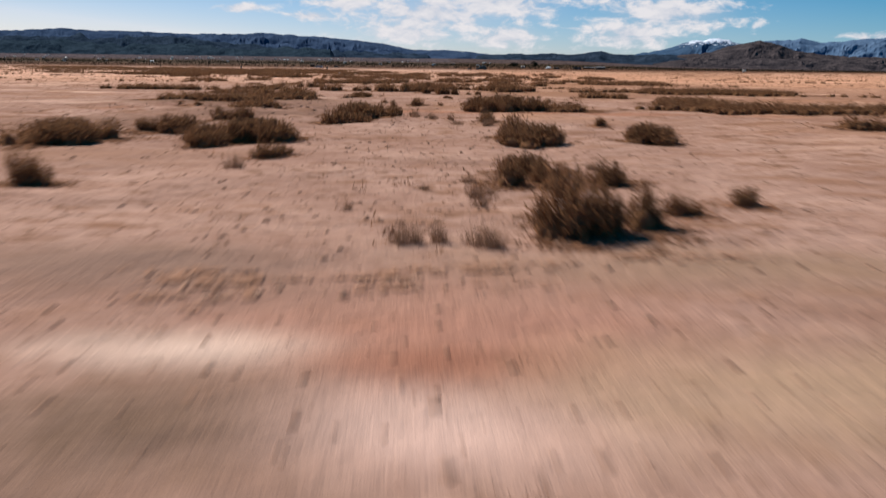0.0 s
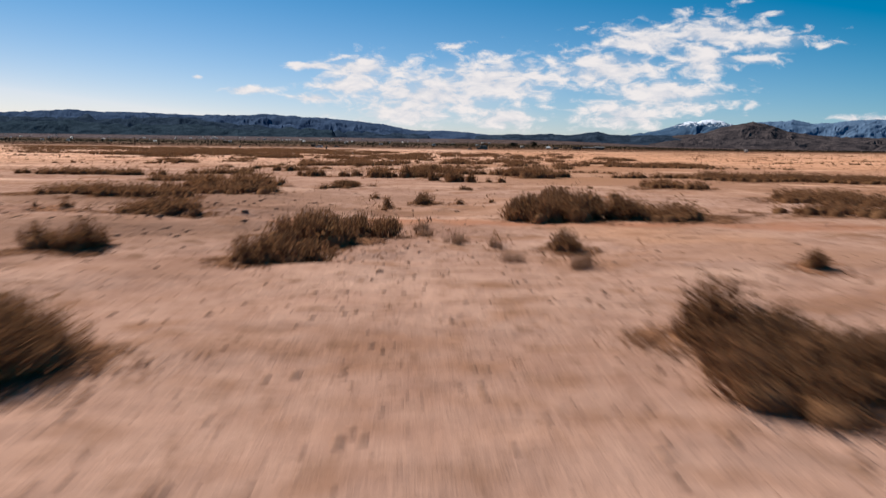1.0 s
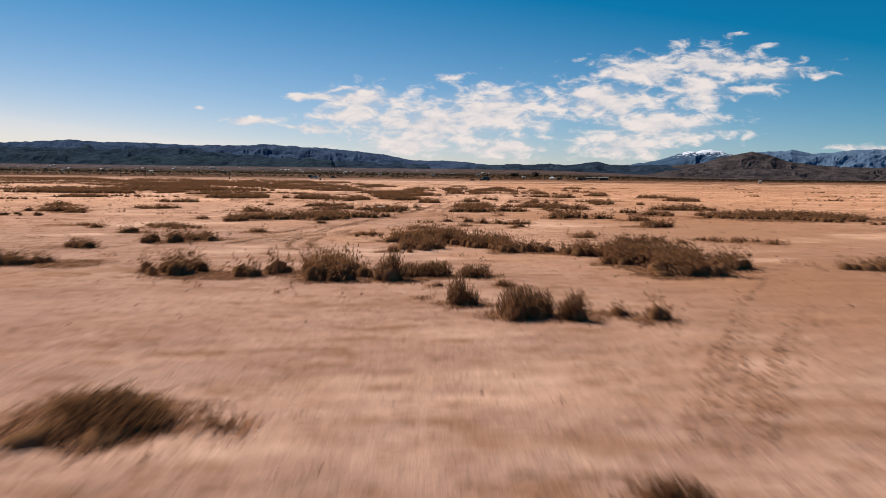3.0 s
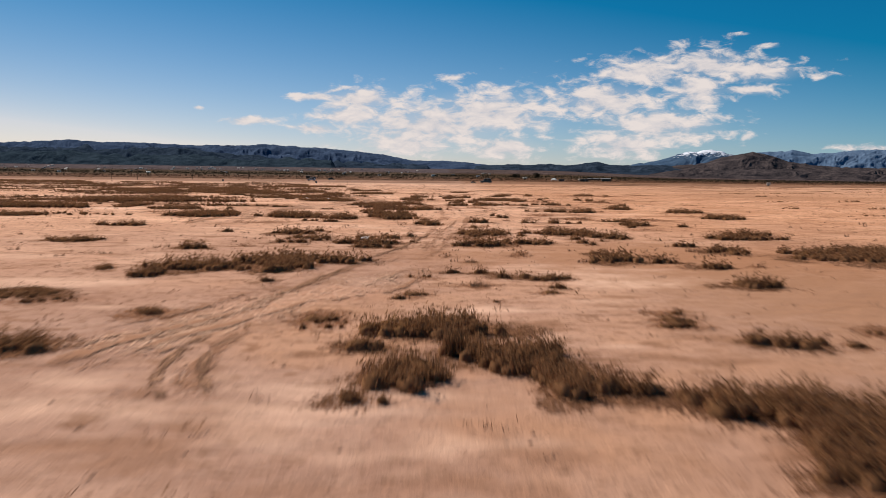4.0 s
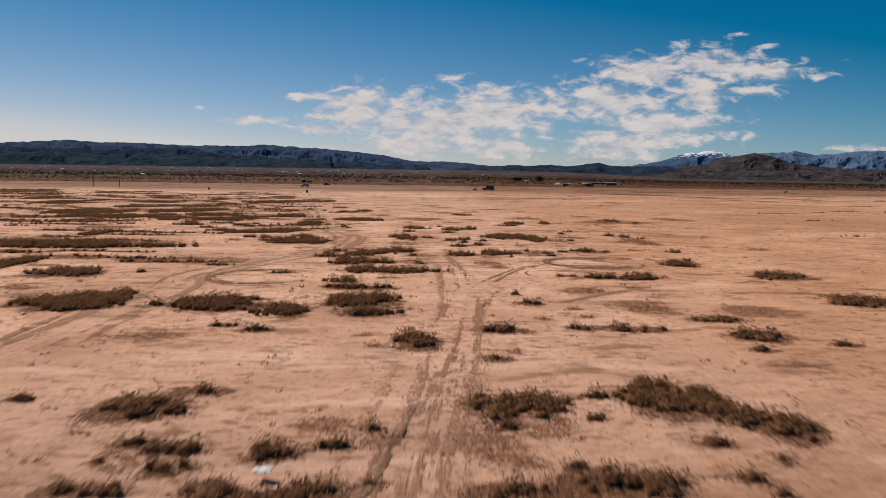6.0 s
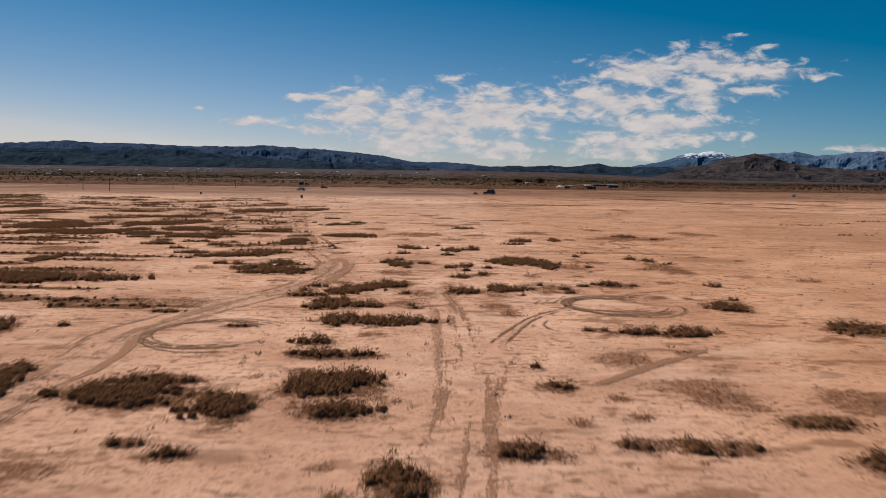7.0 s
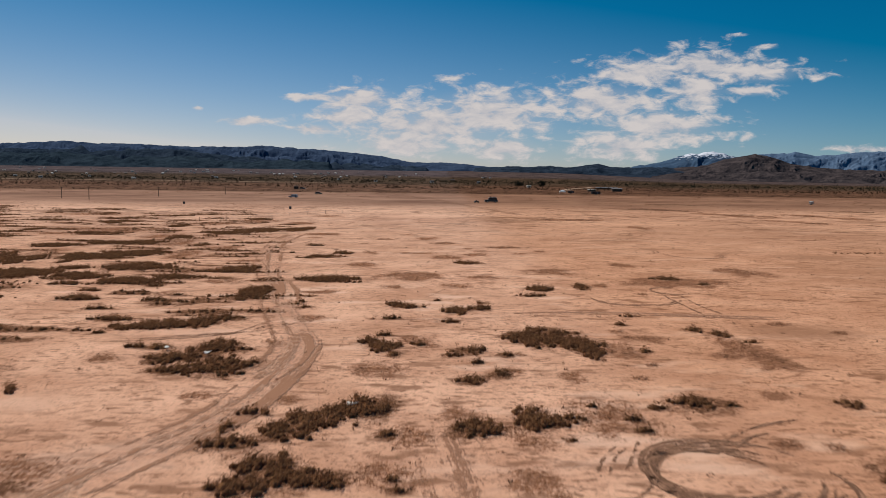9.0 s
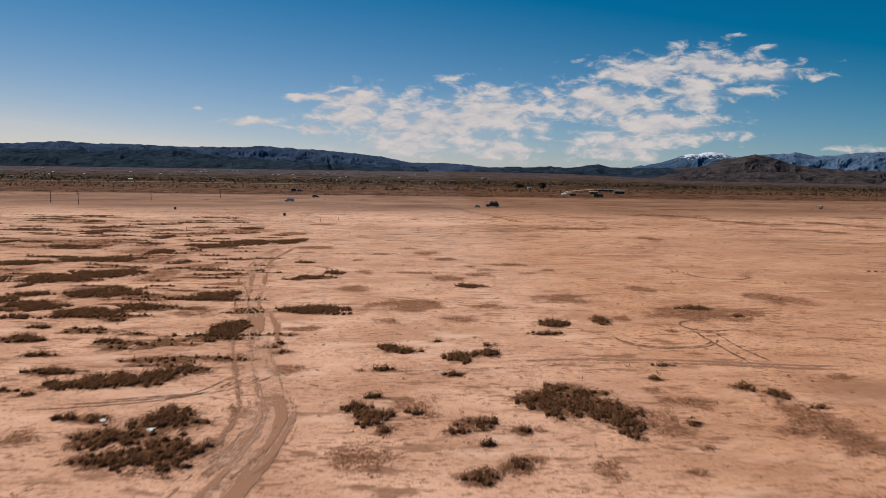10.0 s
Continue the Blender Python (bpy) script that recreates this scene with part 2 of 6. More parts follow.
    out = add("ShaderNodeOutputMaterial")
    surface = shader.outputs[0]
    if thin:                                           # thin leaves and stalks let light through
        passing = add("ShaderNodeBsdfTranslucent")
        link(colour, passing.inputs["Color"])
        blend = add("ShaderNodeMixShader")
        blend.inputs[0].default_value = thin
        link(surface, blend.inputs[1])
        link(passing.outputs[0], blend.inputs[2])
        surface = blend.outputs[0]
    link(surface, out.inputs["Surface"])
    return mat


SAND = material("desert_sand", (0.315, 0.172, 0.122), (0.495, 0.3, 0.221), scale=0.35, fine=0.6, bump=0.8, bump_scale=7, depth=0.05, world=True, third=(0.47, 0.245, 0.145), third_scale=0.03,
                specks=[((0.30, 0.15, 0.09), 0.7, 0.535, 0.64), ((0.27, 0.135, 0.08), 2.6, 0.55, 0.615), ((0.22, 0.115, 0.07), 6.0, 0.575, 0.64), ((0.2, 0.105, 0.065), 14.0, 0.575, 0.64), ((0.8, 0.51, 0.37), 0.22, 0.54, 0.66)],
                stains=[(75, 270, 45, 70, (0.40, 0.21, 0.13)), (62, 180, 22, 25, (0.42, 0.225, 0.14)), (0.1, 4.3, 1.8, 0.95, (0.42, 0.2, 0.135)), (-1.5, 4.0, 1.0, 0.42, (0.74, 0.52, 0.4)), (-0.05, 3.86, 0.95, 0.34, (0.31, 0.13, 0.08)), (-0.1, 3.1, 1.0, 0.5, (0.68, 0.44, 0.35)), (-0.6, 5.2, 3.4, 0.7, (0.38, 0.2, 0.14)), (-1.45, 3.0, 1.05, 0.9, (0.17, 0.105, 0.07)), (9, 64, 7, 16, (0.39, 0.207, 0.125)), (6, 73.5, 11, 8, (0.4, 0.2, 0.115)), (7.5, 45.5, 8, 9, (0.33, 0.172, 0.106)), (-2.6, 5.6, 2.4, 0.9, (0.27, 0.165, 0.12)), (2.5, 5.8, 2.6, 0.95, (0.31, 0.19, 0.125)), (1.8, 3.5, 1.6, 0.9, (0.4, 0.255, 0.16)),
                        (-5, 28.3, 4.2, 2.2, (0.20, 0.105, 0.07)), (-9, 31.5, 6, 3, (0.24, 0.13, 0.085)), (0, 25.4, 14, 0.7, (0.38, 0.165, 0.095)), (3, 29, 4, 2, (0.40, 0.22, 0.145)), (-7, 13, 4, 2, (0.36, 0.2, 0.135)), (-6, 23.5, 4, 2.2, (0.26, 0.145, 0.1)), (-9, 20, 4, 2.5, (0.26, 0.145, 0.1)), (-7, 33, 6, 3.5, (0.31, 0.175, 0.122)), (5, 21.5, 3, 1, (0.36, 0.2, 0.135)),
                        (53.9, 202.2, 7.9, 5.0, (0.38, 0.205, 0.13)), (24.9, 147.4, 5.4, 3.7, (0.38, 0.205, 0.13)), (-18.4, 169.4, 0.1, 7.5, (0.38, 0.205, 0.13))],
                # first zone: brightness of sand seen towards the sun, painted in as paler sand
                zones=[(36, 110, 30, (0.56, 0.294, 0.184), (0.82, 0.48, 0.324), 0.12), (150, 330, 50, (0.52, 0.292, 0.198), (0.82, 0.497, 0.345), 0.02), (330, 430, 30, (0.21, 0.116, 0.082), (0.4, 0.235, 0.163), 0.02), (592, 620, 26, (0.028, 0.016, 0.012), (0.25, 0.138, 0.092), 0.07),
                       (850, 1100, 90, (0.012, 0.011, 0.009), (0.15, 0.1, 0.068), 0.022), (1600, 2300, 200, (0.022, 0.02, 0.024), (0.165, 0.125, 0.125), 0.022)],
                far_specks=[((0.31, 0.168, 0.107), 0.05, 0.54, 0.64), ((0.15, 0.085, 0.055), 0.3, 0.55, 0.6), ((0.68, 0.42, 0.3), 0.11, 0.55, 0.63), ((0.17, 0.09, 0.055), 0.9, 0.55, 0.6), ((0.84, 0.54, 0.39), 0.5, 0.58, 0.64)], lumps=3.0, east=(3, 17, (0.9, 0.83, 0.755)))
TWIG = material("shrub_twig", (0.09, 0.056, 0.034), (0.20, 0.13, 0.08), scale=20, bump=0.2, bump_scale=200, island=0.5)
LEAF = material("shrub_leaf", (0.125, 0.059, 0.03), (0.36, 0.182, 0.092), scale=6, bump=0, island=0.6, thin=0.4, world=True, third=(0.36, 0.185, 0.085), third_scale=0.9, third_range=(0.56, 0.7))
BRUSH = material("dry_brush", (0.14, 0.068, 0.037), (0.36, 0.185, 0.102), scale=6, bump=0, island=0.7, thin=0.38)
STRAW = material("dry_straw", (0.17, 0.095, 0.058), (0.42, 0.25, 0.16), scale=5, bump=0, island=0.7, thin=0.35)
def soil_layer(name, dark, pale, kind, fullness=1.0):
    """Disturbed soil or litter that thins out into the sand below: marks along a track, or specks in a mat."""
    mat = bpy.data.materials.new(name)
    mat.use_nodes = True
    tree = mat.node_tree
    tree.nodes.clear()
    link = tree.links.new
    add = new_nodes(tree)

    def value(key):
        node = add("ShaderNodeAttribute")
        node.attribute_name = key
        return node.outputs["Fac"]

    def noise_of(vector, size, detail=4, rough_=0.6):
        n = add("ShaderNodeTexNoise")
        n.inputs["Scale"].default_value, n.inputs["Detail"].default_value, n.inputs["Roughness"].default_value = size, detail, rough_
        link(vector, n.inputs["Vector"])
        return n.outputs[0]

    def sum_of(one, factor, two):
        node = add("ShaderNodeMath", operation="MULTIPLY_ADD")
        for slot, item in zip(node.inputs, (one, factor, two)):
            if isinstance(item, (int, float)):
                slot.default_value = item
            else:
                link(item, slot)
        return node.outputs[0]

    def ramp(item, low, high, to_low=0.0, to_high=1.0):
        node = add("ShaderNodeMapRange", interpolation_type="SMOOTHSTEP")
        link(item, node.inputs["Value"])
        for key, number in zip(("From Min", "From Max", "To Min", "To Max"), (low, high, to_low, to_high)):
            node.inputs[key].default_value = number
        return node.outputs[0]

    def times(one, two):
        return sum_of(one, two, 0.0)

    place = add("ShaderNodeNewGeometry").outputs["Position"]
    grain = noise_of(place, 9.0, 5, 0.75)
    if kind == "mat":
        cover = value("cover")
        ragged = sum_of(noise_of(place, 1.1, 6, 0.7), 1.6, sum_of(grain, 3.6, sum_of(noise_of(place, 3.0, 4, 0.7), 2.4, -3.9)))
        crumbs = noise_of(place, 22.0, 2, 0.6)
        alpha = ramp(sum_of(times(cover, ramp(cover, 0.0, 0.18)), fullness, sum_of(crumbs, 3.0, sum_of(ragged, 1.0, -1.5))), 0.78, 0.9)
        tone = ramp(noise_of(place, 5.0, 6, 0.8), 0.4, 0.6)
    else:
        lines = add("ShaderNodeCombineXYZ")
        link(value("across"), lines.inputs[0])
        link(times(value("along"), 0.045 if kind == "lane" else 0.12), lines.inputs[1])
        ways = noise_of(lines.outputs[0], 1.3, 1, 0.4)         # where the wheels ran
        streak = noise_of(lines.outputs[0], 6.5, 3, 0.65)      # single tread lines
        broken = noise_of(place, 1.3, 4, 0.65)
        if kind == "lane":
            amount = sum_of(ways, 2.4, sum_of(streak, 1.1, sum_of(broken, 1.2, sum_of(grain, 0.6, -2.56))))
            mark = ramp(amount, 0.12, 0.36)
            crumbs = noise_of(place, 10.0, 4, 0.75)
            alpha = ramp(sum_of(times(sum_of(mark, 0.5, 0.42), value("strong")), 1.0, sum_of(crumbs, 1.5, -0.75)), 0.44, 0.56)
        else:
            amount = sum_of(streak, 0.5, sum_of(broken, 1.0, sum_of(grain, 0.5, -0.95)))
            crumbs = noise_of(place, 14.0, 3, 0.7)
            alpha = ramp(sum_of(times(ramp(amount, -0.25, 0.2), value("strong")), 1.0, sum_of(crumbs, 1.4, -0.7)), 0.4, 0.5)
        tone = mark if kind == "lane" else ramp(sum_of(streak, 0.7, sum_of(grain, 0.5, -0.1)), 0.42, 0.6)
    mix = add("ShaderNodeMix", data_type="RGBA")
    link(tone, mix.inputs["Factor"])
    mix.inputs["A"].default_value, mix.inputs["B"].default_value = (*pale, 1), (*dark, 1)
    shader = add("ShaderNodeBsdfPrincipled")
    link(mix.outputs["Result"], shader.inputs["Base Color"])
    shader.inputs["Roughness"].default_value, shader.inputs["Specular IOR Level"].default_value = 0.95, 0.0
    relief = add("ShaderNodeBump")
    relief.inputs["Strength"].default_value, relief.inputs["Distance"].default_value = 0.7, 0.05
    link(tone, relief.inputs["Height"])
    link(relief.outputs[0], shader.inputs["Normal"])
    clear = add("ShaderNodeBsdfTransparent")
    blend = add("ShaderNodeMixShader")
    link(alpha, blend.inputs[0])
    link(clear.outputs[0], blend.inputs[1])
    link(shader.outputs[0], blend.inputs[2])
    out = add("ShaderNodeOutputMaterial")
    link(blend.outputs[0], out.inputs["Surface"])
    return mat


RUT = soil_layer("rutted_soil", (0.362, 0.187, 0.115), (0.8, 0.495, 0.345), "lane")
SPIN = soil_layer("churned_soil", (0.2, 0.105, 0.065), (0.42, 0.23, 0.145), "ring")
MAT_SOIL = soil_layer("dead_plant_litter", (0.26, 0.112, 0.06), (0.46, 0.222, 0.124), "mat", 1.08)
MAT_DARK = soil_layer("dark_twig_litter", (0.13, 0.058, 0.031), (0.32, 0.155, 0.086), "mat", 1.3)
CLOD = material("clod", (0.24, 0.13, 0.085), (0.45, 0.26, 0.17), scale=30, bump=0, island=0.6)
# blue of distance haze is painted into these rock colours, except the brown
ROCK_HAZE_FAR = material("far_rock_hazed", (0.028, 0.047, 0.088), (0.06, 0.09, 0.15), scale=0.01, fine=0.9, bump=0)
ROCK_HAZE_BLUE = material("distant_rock_hazed", (0.07, 0.12, 0.2), (0.12, 0.18, 0.27), scale=0.008, fine=0.9, bump=0)
ROCK_HAZE_DARK = material("dark_rock_hazed", (0.011, 0.02, 0.033), (0.04, 0.058, 0.086), scale=0.014, fine=1.0, bump=0)
ROCK_HAZE_TEAL = material("front_rock_hazed", (0.011, 0.02, 0.03), (0.04, 0.06, 0.08), scale=0.02, fine=1.0, bump=0)
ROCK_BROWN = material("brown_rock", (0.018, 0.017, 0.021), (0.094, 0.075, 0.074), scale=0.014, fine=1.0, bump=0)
# summit rock below the snow holds painted haze blue as well
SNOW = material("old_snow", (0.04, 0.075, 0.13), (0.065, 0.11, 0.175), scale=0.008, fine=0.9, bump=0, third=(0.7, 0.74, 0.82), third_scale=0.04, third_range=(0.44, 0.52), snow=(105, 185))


# ------------------------------------------------------------------ builders
def mesh_of(name, verts, faces, mat, smooth=False):
    """A mesh from arrays; faces all of one corner count."""
    mesh = bpy.data.meshes.new(name)
    verts, faces = np.asarray(verts, np.float32), np.asarray(faces, np.int32)
    n, k = faces.shape
    mesh.vertices.add(len(verts))
    mesh.vertices.foreach_set("co", verts.ravel())
    mesh.loops.add(n * k)
    mesh.loops.foreach_set("vertex_index", faces.ravel())
    mesh.polygons.add(n)
    mesh.polygons.foreach_set("loop_start", np.arange(0, n * k, k, dtype=np.int32))
    mesh.polygons.foreach_set("loop_total", np.full(n, k, dtype=np.int32))
    if smooth:
        mesh.polygons.foreach_set("use_smooth", np.ones(n, dtype=bool))
    mesh.materials.append(mat)
    mesh.update()
    mesh.validate()
    return mesh


def part(name, bm, mat, parent, label=""):
    """Links a bmesh as one mesh object under a thing or a part."""
    mesh = bpy.data.meshes.new(name)
    bm.to_mesh(mesh)
    bm.free()
    mesh.materials.append(mat)
    ob = new(name, mesh)
    ob.parent = parent
    return tagged(ob, label)


def lattice(i, j, seed):
    h = np.sin(i * 127.1 + j * 311.7 + seed * 74.7) * 43758.5453
    return h - np.floor(h)


def value_noise(x, y, seed=0):
    """Smooth noise in -1..1 for arrays."""
    i, j = np.floor(x), np.floor(y)
    a, b = x - i, y - j
    a, b = a * a * (3 - 2 * a), b * b * (3 - 2 * b)
    low = lattice(i, j, seed) * (1 - a) + lattice(i + 1, j, seed) * a
    high = lattice(i, j + 1, seed) * (1 - a) + lattice(i + 1, j + 1, seed) * a
    return 2 * (low * (1 - b) + high * b) - 1


def fractal(x, y, seed=0, octaves=4, ridged=False):
    total, size, gain = 0, 1.0, 1.0
    for k in range(octaves):
        n = value_noise(x * size, y * size, seed + k)
        total = total + gain * ((1 - 2 * np.abs(n)) if ridged else n)
        size, gain = size * 2.1, gain * 0.5
    return total / 1.8


# ------------------------------------------------------------------ ground
def spread(near_from, near_to, step, reach_low, reach_high, growth):
    """Grid lines: even between near_from and near_to, then wider and wider."""
    lines = list(np.arange(near_from, near_to + step / 2, step))
    for end, way, reach in ((near_to, 1, reach_high), (near_from, -1, reach_low)):
        gap, at = step, end
        while abs(at - reach) > 1 and (reach - at) * way > 0:
            gap = min(gap * growth, 220)
            at = at + way * gap
            lines.append(min(at, reach) if way > 0 else max(at, reach))
    return np.array(sorted(set(np.round(lines, 3))))


GX = spread(-15, 15, 0.32, -4900, 4900, 1.1)
GY = spread(0, 122, 0.36, -4900, 4940, 1.09)
XX, YY = np.meshgrid(GX, GY)


def ground_shape(x, y):
    fade = np.clip(1 - (np.hypot(x, y - 60) - 120) / 300, 0.05, 1)
    z = fade * (0.05 * fractal(x / 7, y / 7, 3) + 0.016 * value_noise(x / 1.3, y / 1.3, 9) + 0.005 * value_noise(x / 0.8, y / 0.8, 11))
    # trampled, lumpy stretch beside the path
    rough = 0.7 * np.clip((46 - y) / 8, 0, 1) + 1.3 * np.exp(-((x + 6) / 6) ** 4 - ((y - 28) / 8) ** 4)
    z = z + rough * (0.07 * value_noise(x / 1.6, y / 0.8, 14) + 0.055 * np.abs(value_noise(x / 0.9, y / 0.5, 15)))
    # alluvial fan that rises to the foot of the hills
    slope = np.interp(x / np.maximum(y, 1), [-0.6, -0.2, 0.15, 0.33, 0.6], [0.0125, 0.0115, 0.0095, 0.003, 0.001])
    away = np.clip((y - 640) / 3300, 0, 1.4)
    return z + slope * 4000 * away ** 1.35


GZ = ground_shape(XX, YY)


def ground_z(x, y):
    """Height of the sheet, between its grid lines."""
    x, y = np.asarray(x, float), np.asarray(y, float)
    i = np.clip(np.searchsorted(GX, x) - 1, 0, len(GX) - 2)
    j = np.clip(np.searchsorted(GY, y) - 1, 0, len(GY) - 2)
    a, b = (x - GX[i]) / (GX[i + 1] - GX[i]), (y - GY[j]) / (GY[j + 1] - GY[j])
    return (GZ[j, i] * (1 - a) + GZ[j, i + 1] * a) * (1 - b) + (GZ[j + 1, i] * (1 - a) + GZ[j + 1, i + 1] * a) * b


def build_ground():
    nx, ny = len(GX), len(GY)
    verts = np.stack([XX.ravel(), YY.ravel(), GZ.ravel()], -1)
    cell = (np.arange(ny - 1)[:, None] * nx + np.arange(nx - 1)[None, :]).ravel()
    faces = np.stack([cell, cell + 1, cell + nx + 1, cell + nx], -1)
    mesh = mesh_of("ground", verts, faces, SAND, smooth=True)
    tagged(new("ground", mesh), "pale pinkish desert sand plain with scrubland beyond", "ground", kind="structure")


build_ground()


# ------------------------------------------------------------------ mountains
def mountain_range(name, label, skyline, distance, depth, foot, mat, seed, rough=0.6, step=0.001, knolly=0.0):
    """A range whose crest follows (slope across, slope up) points as seen from the plain's middle."""
    us, vs = np.array([p[0] for p in skyline]), np.array([p[1] for p in skyline])
    u = np.arange(us.min() - 0.01, us.max() + 0.01, step)
    w = np.linspace(0, 1, 60)
    uu, ww = np.meshgrid(u, w)
    yy = distance - depth + depth * 1.25 * ww
    crest = np.interp(u, us, vs)
    kernel = np.hanning(61) / np.hanning(61).sum()
    soft_crest = np.convolve(np.pad(crest, 30, mode="edge"), kernel, mode="valid")
    detail = crest - soft_crest + 0.0007 * value_noise(u / 0.007, u * 0, seed + 30) + 0.0002 * value_noise(u / 0.002, u * 0, seed + 31)
    detail = detail + knolly * (np.abs(value_noise(u / 0.021, u * 0, seed + 33)) + 0.5 * np.abs(value_noise(u / 0.009, u * 0, seed + 34)) - 0.5)
    xx = uu * distance
    ridge = fractal(xx / 130 + 0.5 * value_noise(xx / 130, yy / 90, seed + 9), yy / 150 + 0.35 * value_noise(xx / 90, yy / 110, seed + 10), seed, 5, ridged=True)
    rise = np.where(ww < 0.8, np.sin(np.clip(ww / 0.8, 0, 1) * math.pi / 2) ** 1.15, 1 - (ww - 0.8) * 2.2)
    shape = np.minimum(rise * (1 + rough * (ridge - 0.25) * np.clip(1.05 - rise, 0, 1) * 1.6 * (ww < 0.8)), 1.0)
    tall = np.maximum(soft_crest, foot + 0.0008) - foot
    up = foot + shape * tall[None, :] + detail[None, :] * np.clip(rise, 0, 1) ** 8
    end = np.clip(np.minimum(uu - u[0], u[-1] - uu) / 0.012, 0, 1)
    up = foot - 0.004 + (up - foot + 0.004) * end
    verts = np.stack([(uu * yy - 1.6).ravel(), (yy + 65).ravel(), (up * yy + 7).ravel()], -1)
    nu = len(u)
    cell = (np.arange(len(w) - 1)[:, None] * nu + np.arange(nu - 1)[None, :]).ravel()
    faces = np.stack([cell, cell + 1, cell + nu + 1, cell + nu], -1)
    return tagged(new(name, mesh_of(name, verts, faces, mat, smooth=True)), label, "mountain", kind="structure")


mountain_range("backdrop_west_range", "long hazy blue mountain range with a level crest", [(-0.6433, 0.0360), (-0.5976, 0.0387), (-0.5521, 0.0407), (-0.5065, 0.0434), (-0.4838, 0.0414), (-0.4536, 0.0402), (-0.4157, 0.0406), (-0.3703, 0.0388), (-0.3400, 0.0376), (-0.2946, 0.0381), (-0.2643, 0.0384), (-0.2416, 0.0402), (-0.1962, 0.0369), (-0.1433, 0.0337), (-0.0979, 0.0296), (-0.0676, 0.0247), (-0.0373, 0.0198), (0.0006, 0.0209), (0.0309, 0.0182), (0.0612, 0.0155), (0.0839, 0.0142)], 4700, 700, 0.004, ROCK_HAZE_FAR, 5)
mountain_range("backdrop_dark_foothills", "dark blue-grey foothills below the long range", [(-0.6437, 0.0285), (-0.5980, 0.0320), (-0.5752, 0.0307), (-0.5410, 0.0341), (-0.5260, 0.0297), (-0.4841, 0.0354), (-0.4729, 0.0303), (-0.4387, 0.0306), (-0.4083, 0.0332), (-0.3477, 0.0346), (-0.3251, 0.0303), (-0.2948, 0.0253), (-0.2645, 0.0249), (-0.2343, 0.0215), (-0.1964, 0.0196), (-0.1661, 0.0169), (-0.1130, 0.0167), (-0.0676, 0.0142), (-0.0221, 0.0124)], 4100, 500, 0.006, ROCK_HAZE_DARK, 12, 0.7, knolly=0.0035)
KNOLLS = [(-0.66 + 0.0145 * k, 0.0262 - 0.00028 * k + 0.0032 * abs(math.sin(1.37 * k)) - 0.0018 * math.sin(0.53 * k)) for k in range(36)]
mountain_range("backdrop_knolls", "small dark rounded hills before the long range", KNOLLS, 3850, 330, 0.008, ROCK_HAZE_TEAL, 19, 0.7, knolly=0.003)
mountain_range("backdrop_middle_hills", "low dark hills along the horizon", [(0.0385, 0.0130), (0.0612, 0.0148), (0.0839, 0.0165), (0.1066, 0.0160), (0.1406, 0.0178), (0.1596, 0.0158), (0.1822, 0.0183), (0.2049, 0.0208), (0.2201, 0.0172), (0.2504, 0.0167), (0.2806, 0.0178), (0.3109, 0.0159), (0.3487, 0.0155)], 4300, 500, 0.002, ROCK_HAZE_DARK, 17)
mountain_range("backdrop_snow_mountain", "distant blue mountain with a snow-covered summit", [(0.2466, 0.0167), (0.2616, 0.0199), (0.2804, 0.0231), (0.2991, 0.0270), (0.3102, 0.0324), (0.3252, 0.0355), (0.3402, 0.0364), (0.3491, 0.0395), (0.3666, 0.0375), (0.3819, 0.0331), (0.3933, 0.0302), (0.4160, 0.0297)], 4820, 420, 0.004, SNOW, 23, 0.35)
mountain_range("backdrop_east_range", "distant blue mountain range", [(0.3707, 0.0308), (0.4082, 0.0349), (0.4307, 0.0366), (0.4608, 0.0384), (0.4645, 0.0400), (0.4911, 0.0350), (0.5212, 0.0368), (0.5586, 0.0409), (0.5871, 0.0420), (0.6415, 0.0403)], 4780, 500, 0.002, ROCK_HAZE_BLUE, 29, 0.35)
mountain_range("backdrop_brown_hill", "broad brown rocky hill", [(0.2882, 0.0149), (0.3184, 0.0174), (0.3485, 0.0208), (0.3708, 0.0285), (0.3932, 0.0332), (0.4119, 0.0364), (0.4309, 0.0329), (0.4616, 0.0242), (0.4920, 0.0200), (0.5224, 0.0173), (0.5889, 0.0165), (0.6433, 0.0163)], 4300, 500, 0.0, ROCK_BROWN, 37, 0.4)
mountain_range("backdrop_front_hills", "low dark brown hills at the plain's edge", [(0.2735, 0.0049), (0.2960, 0.0089), (0.3337, 0.0131), (0.3867, 0.0114), (0.4168, 0.0140), (0.4622, 0.0137), (0.5151, 0.0127), (0.5530, 0.0116), (0.5889, 0.0158), (0.6433, 0.0163)], 3700, 400, -0.001, ROCK_BROWN, 41, 1.0)

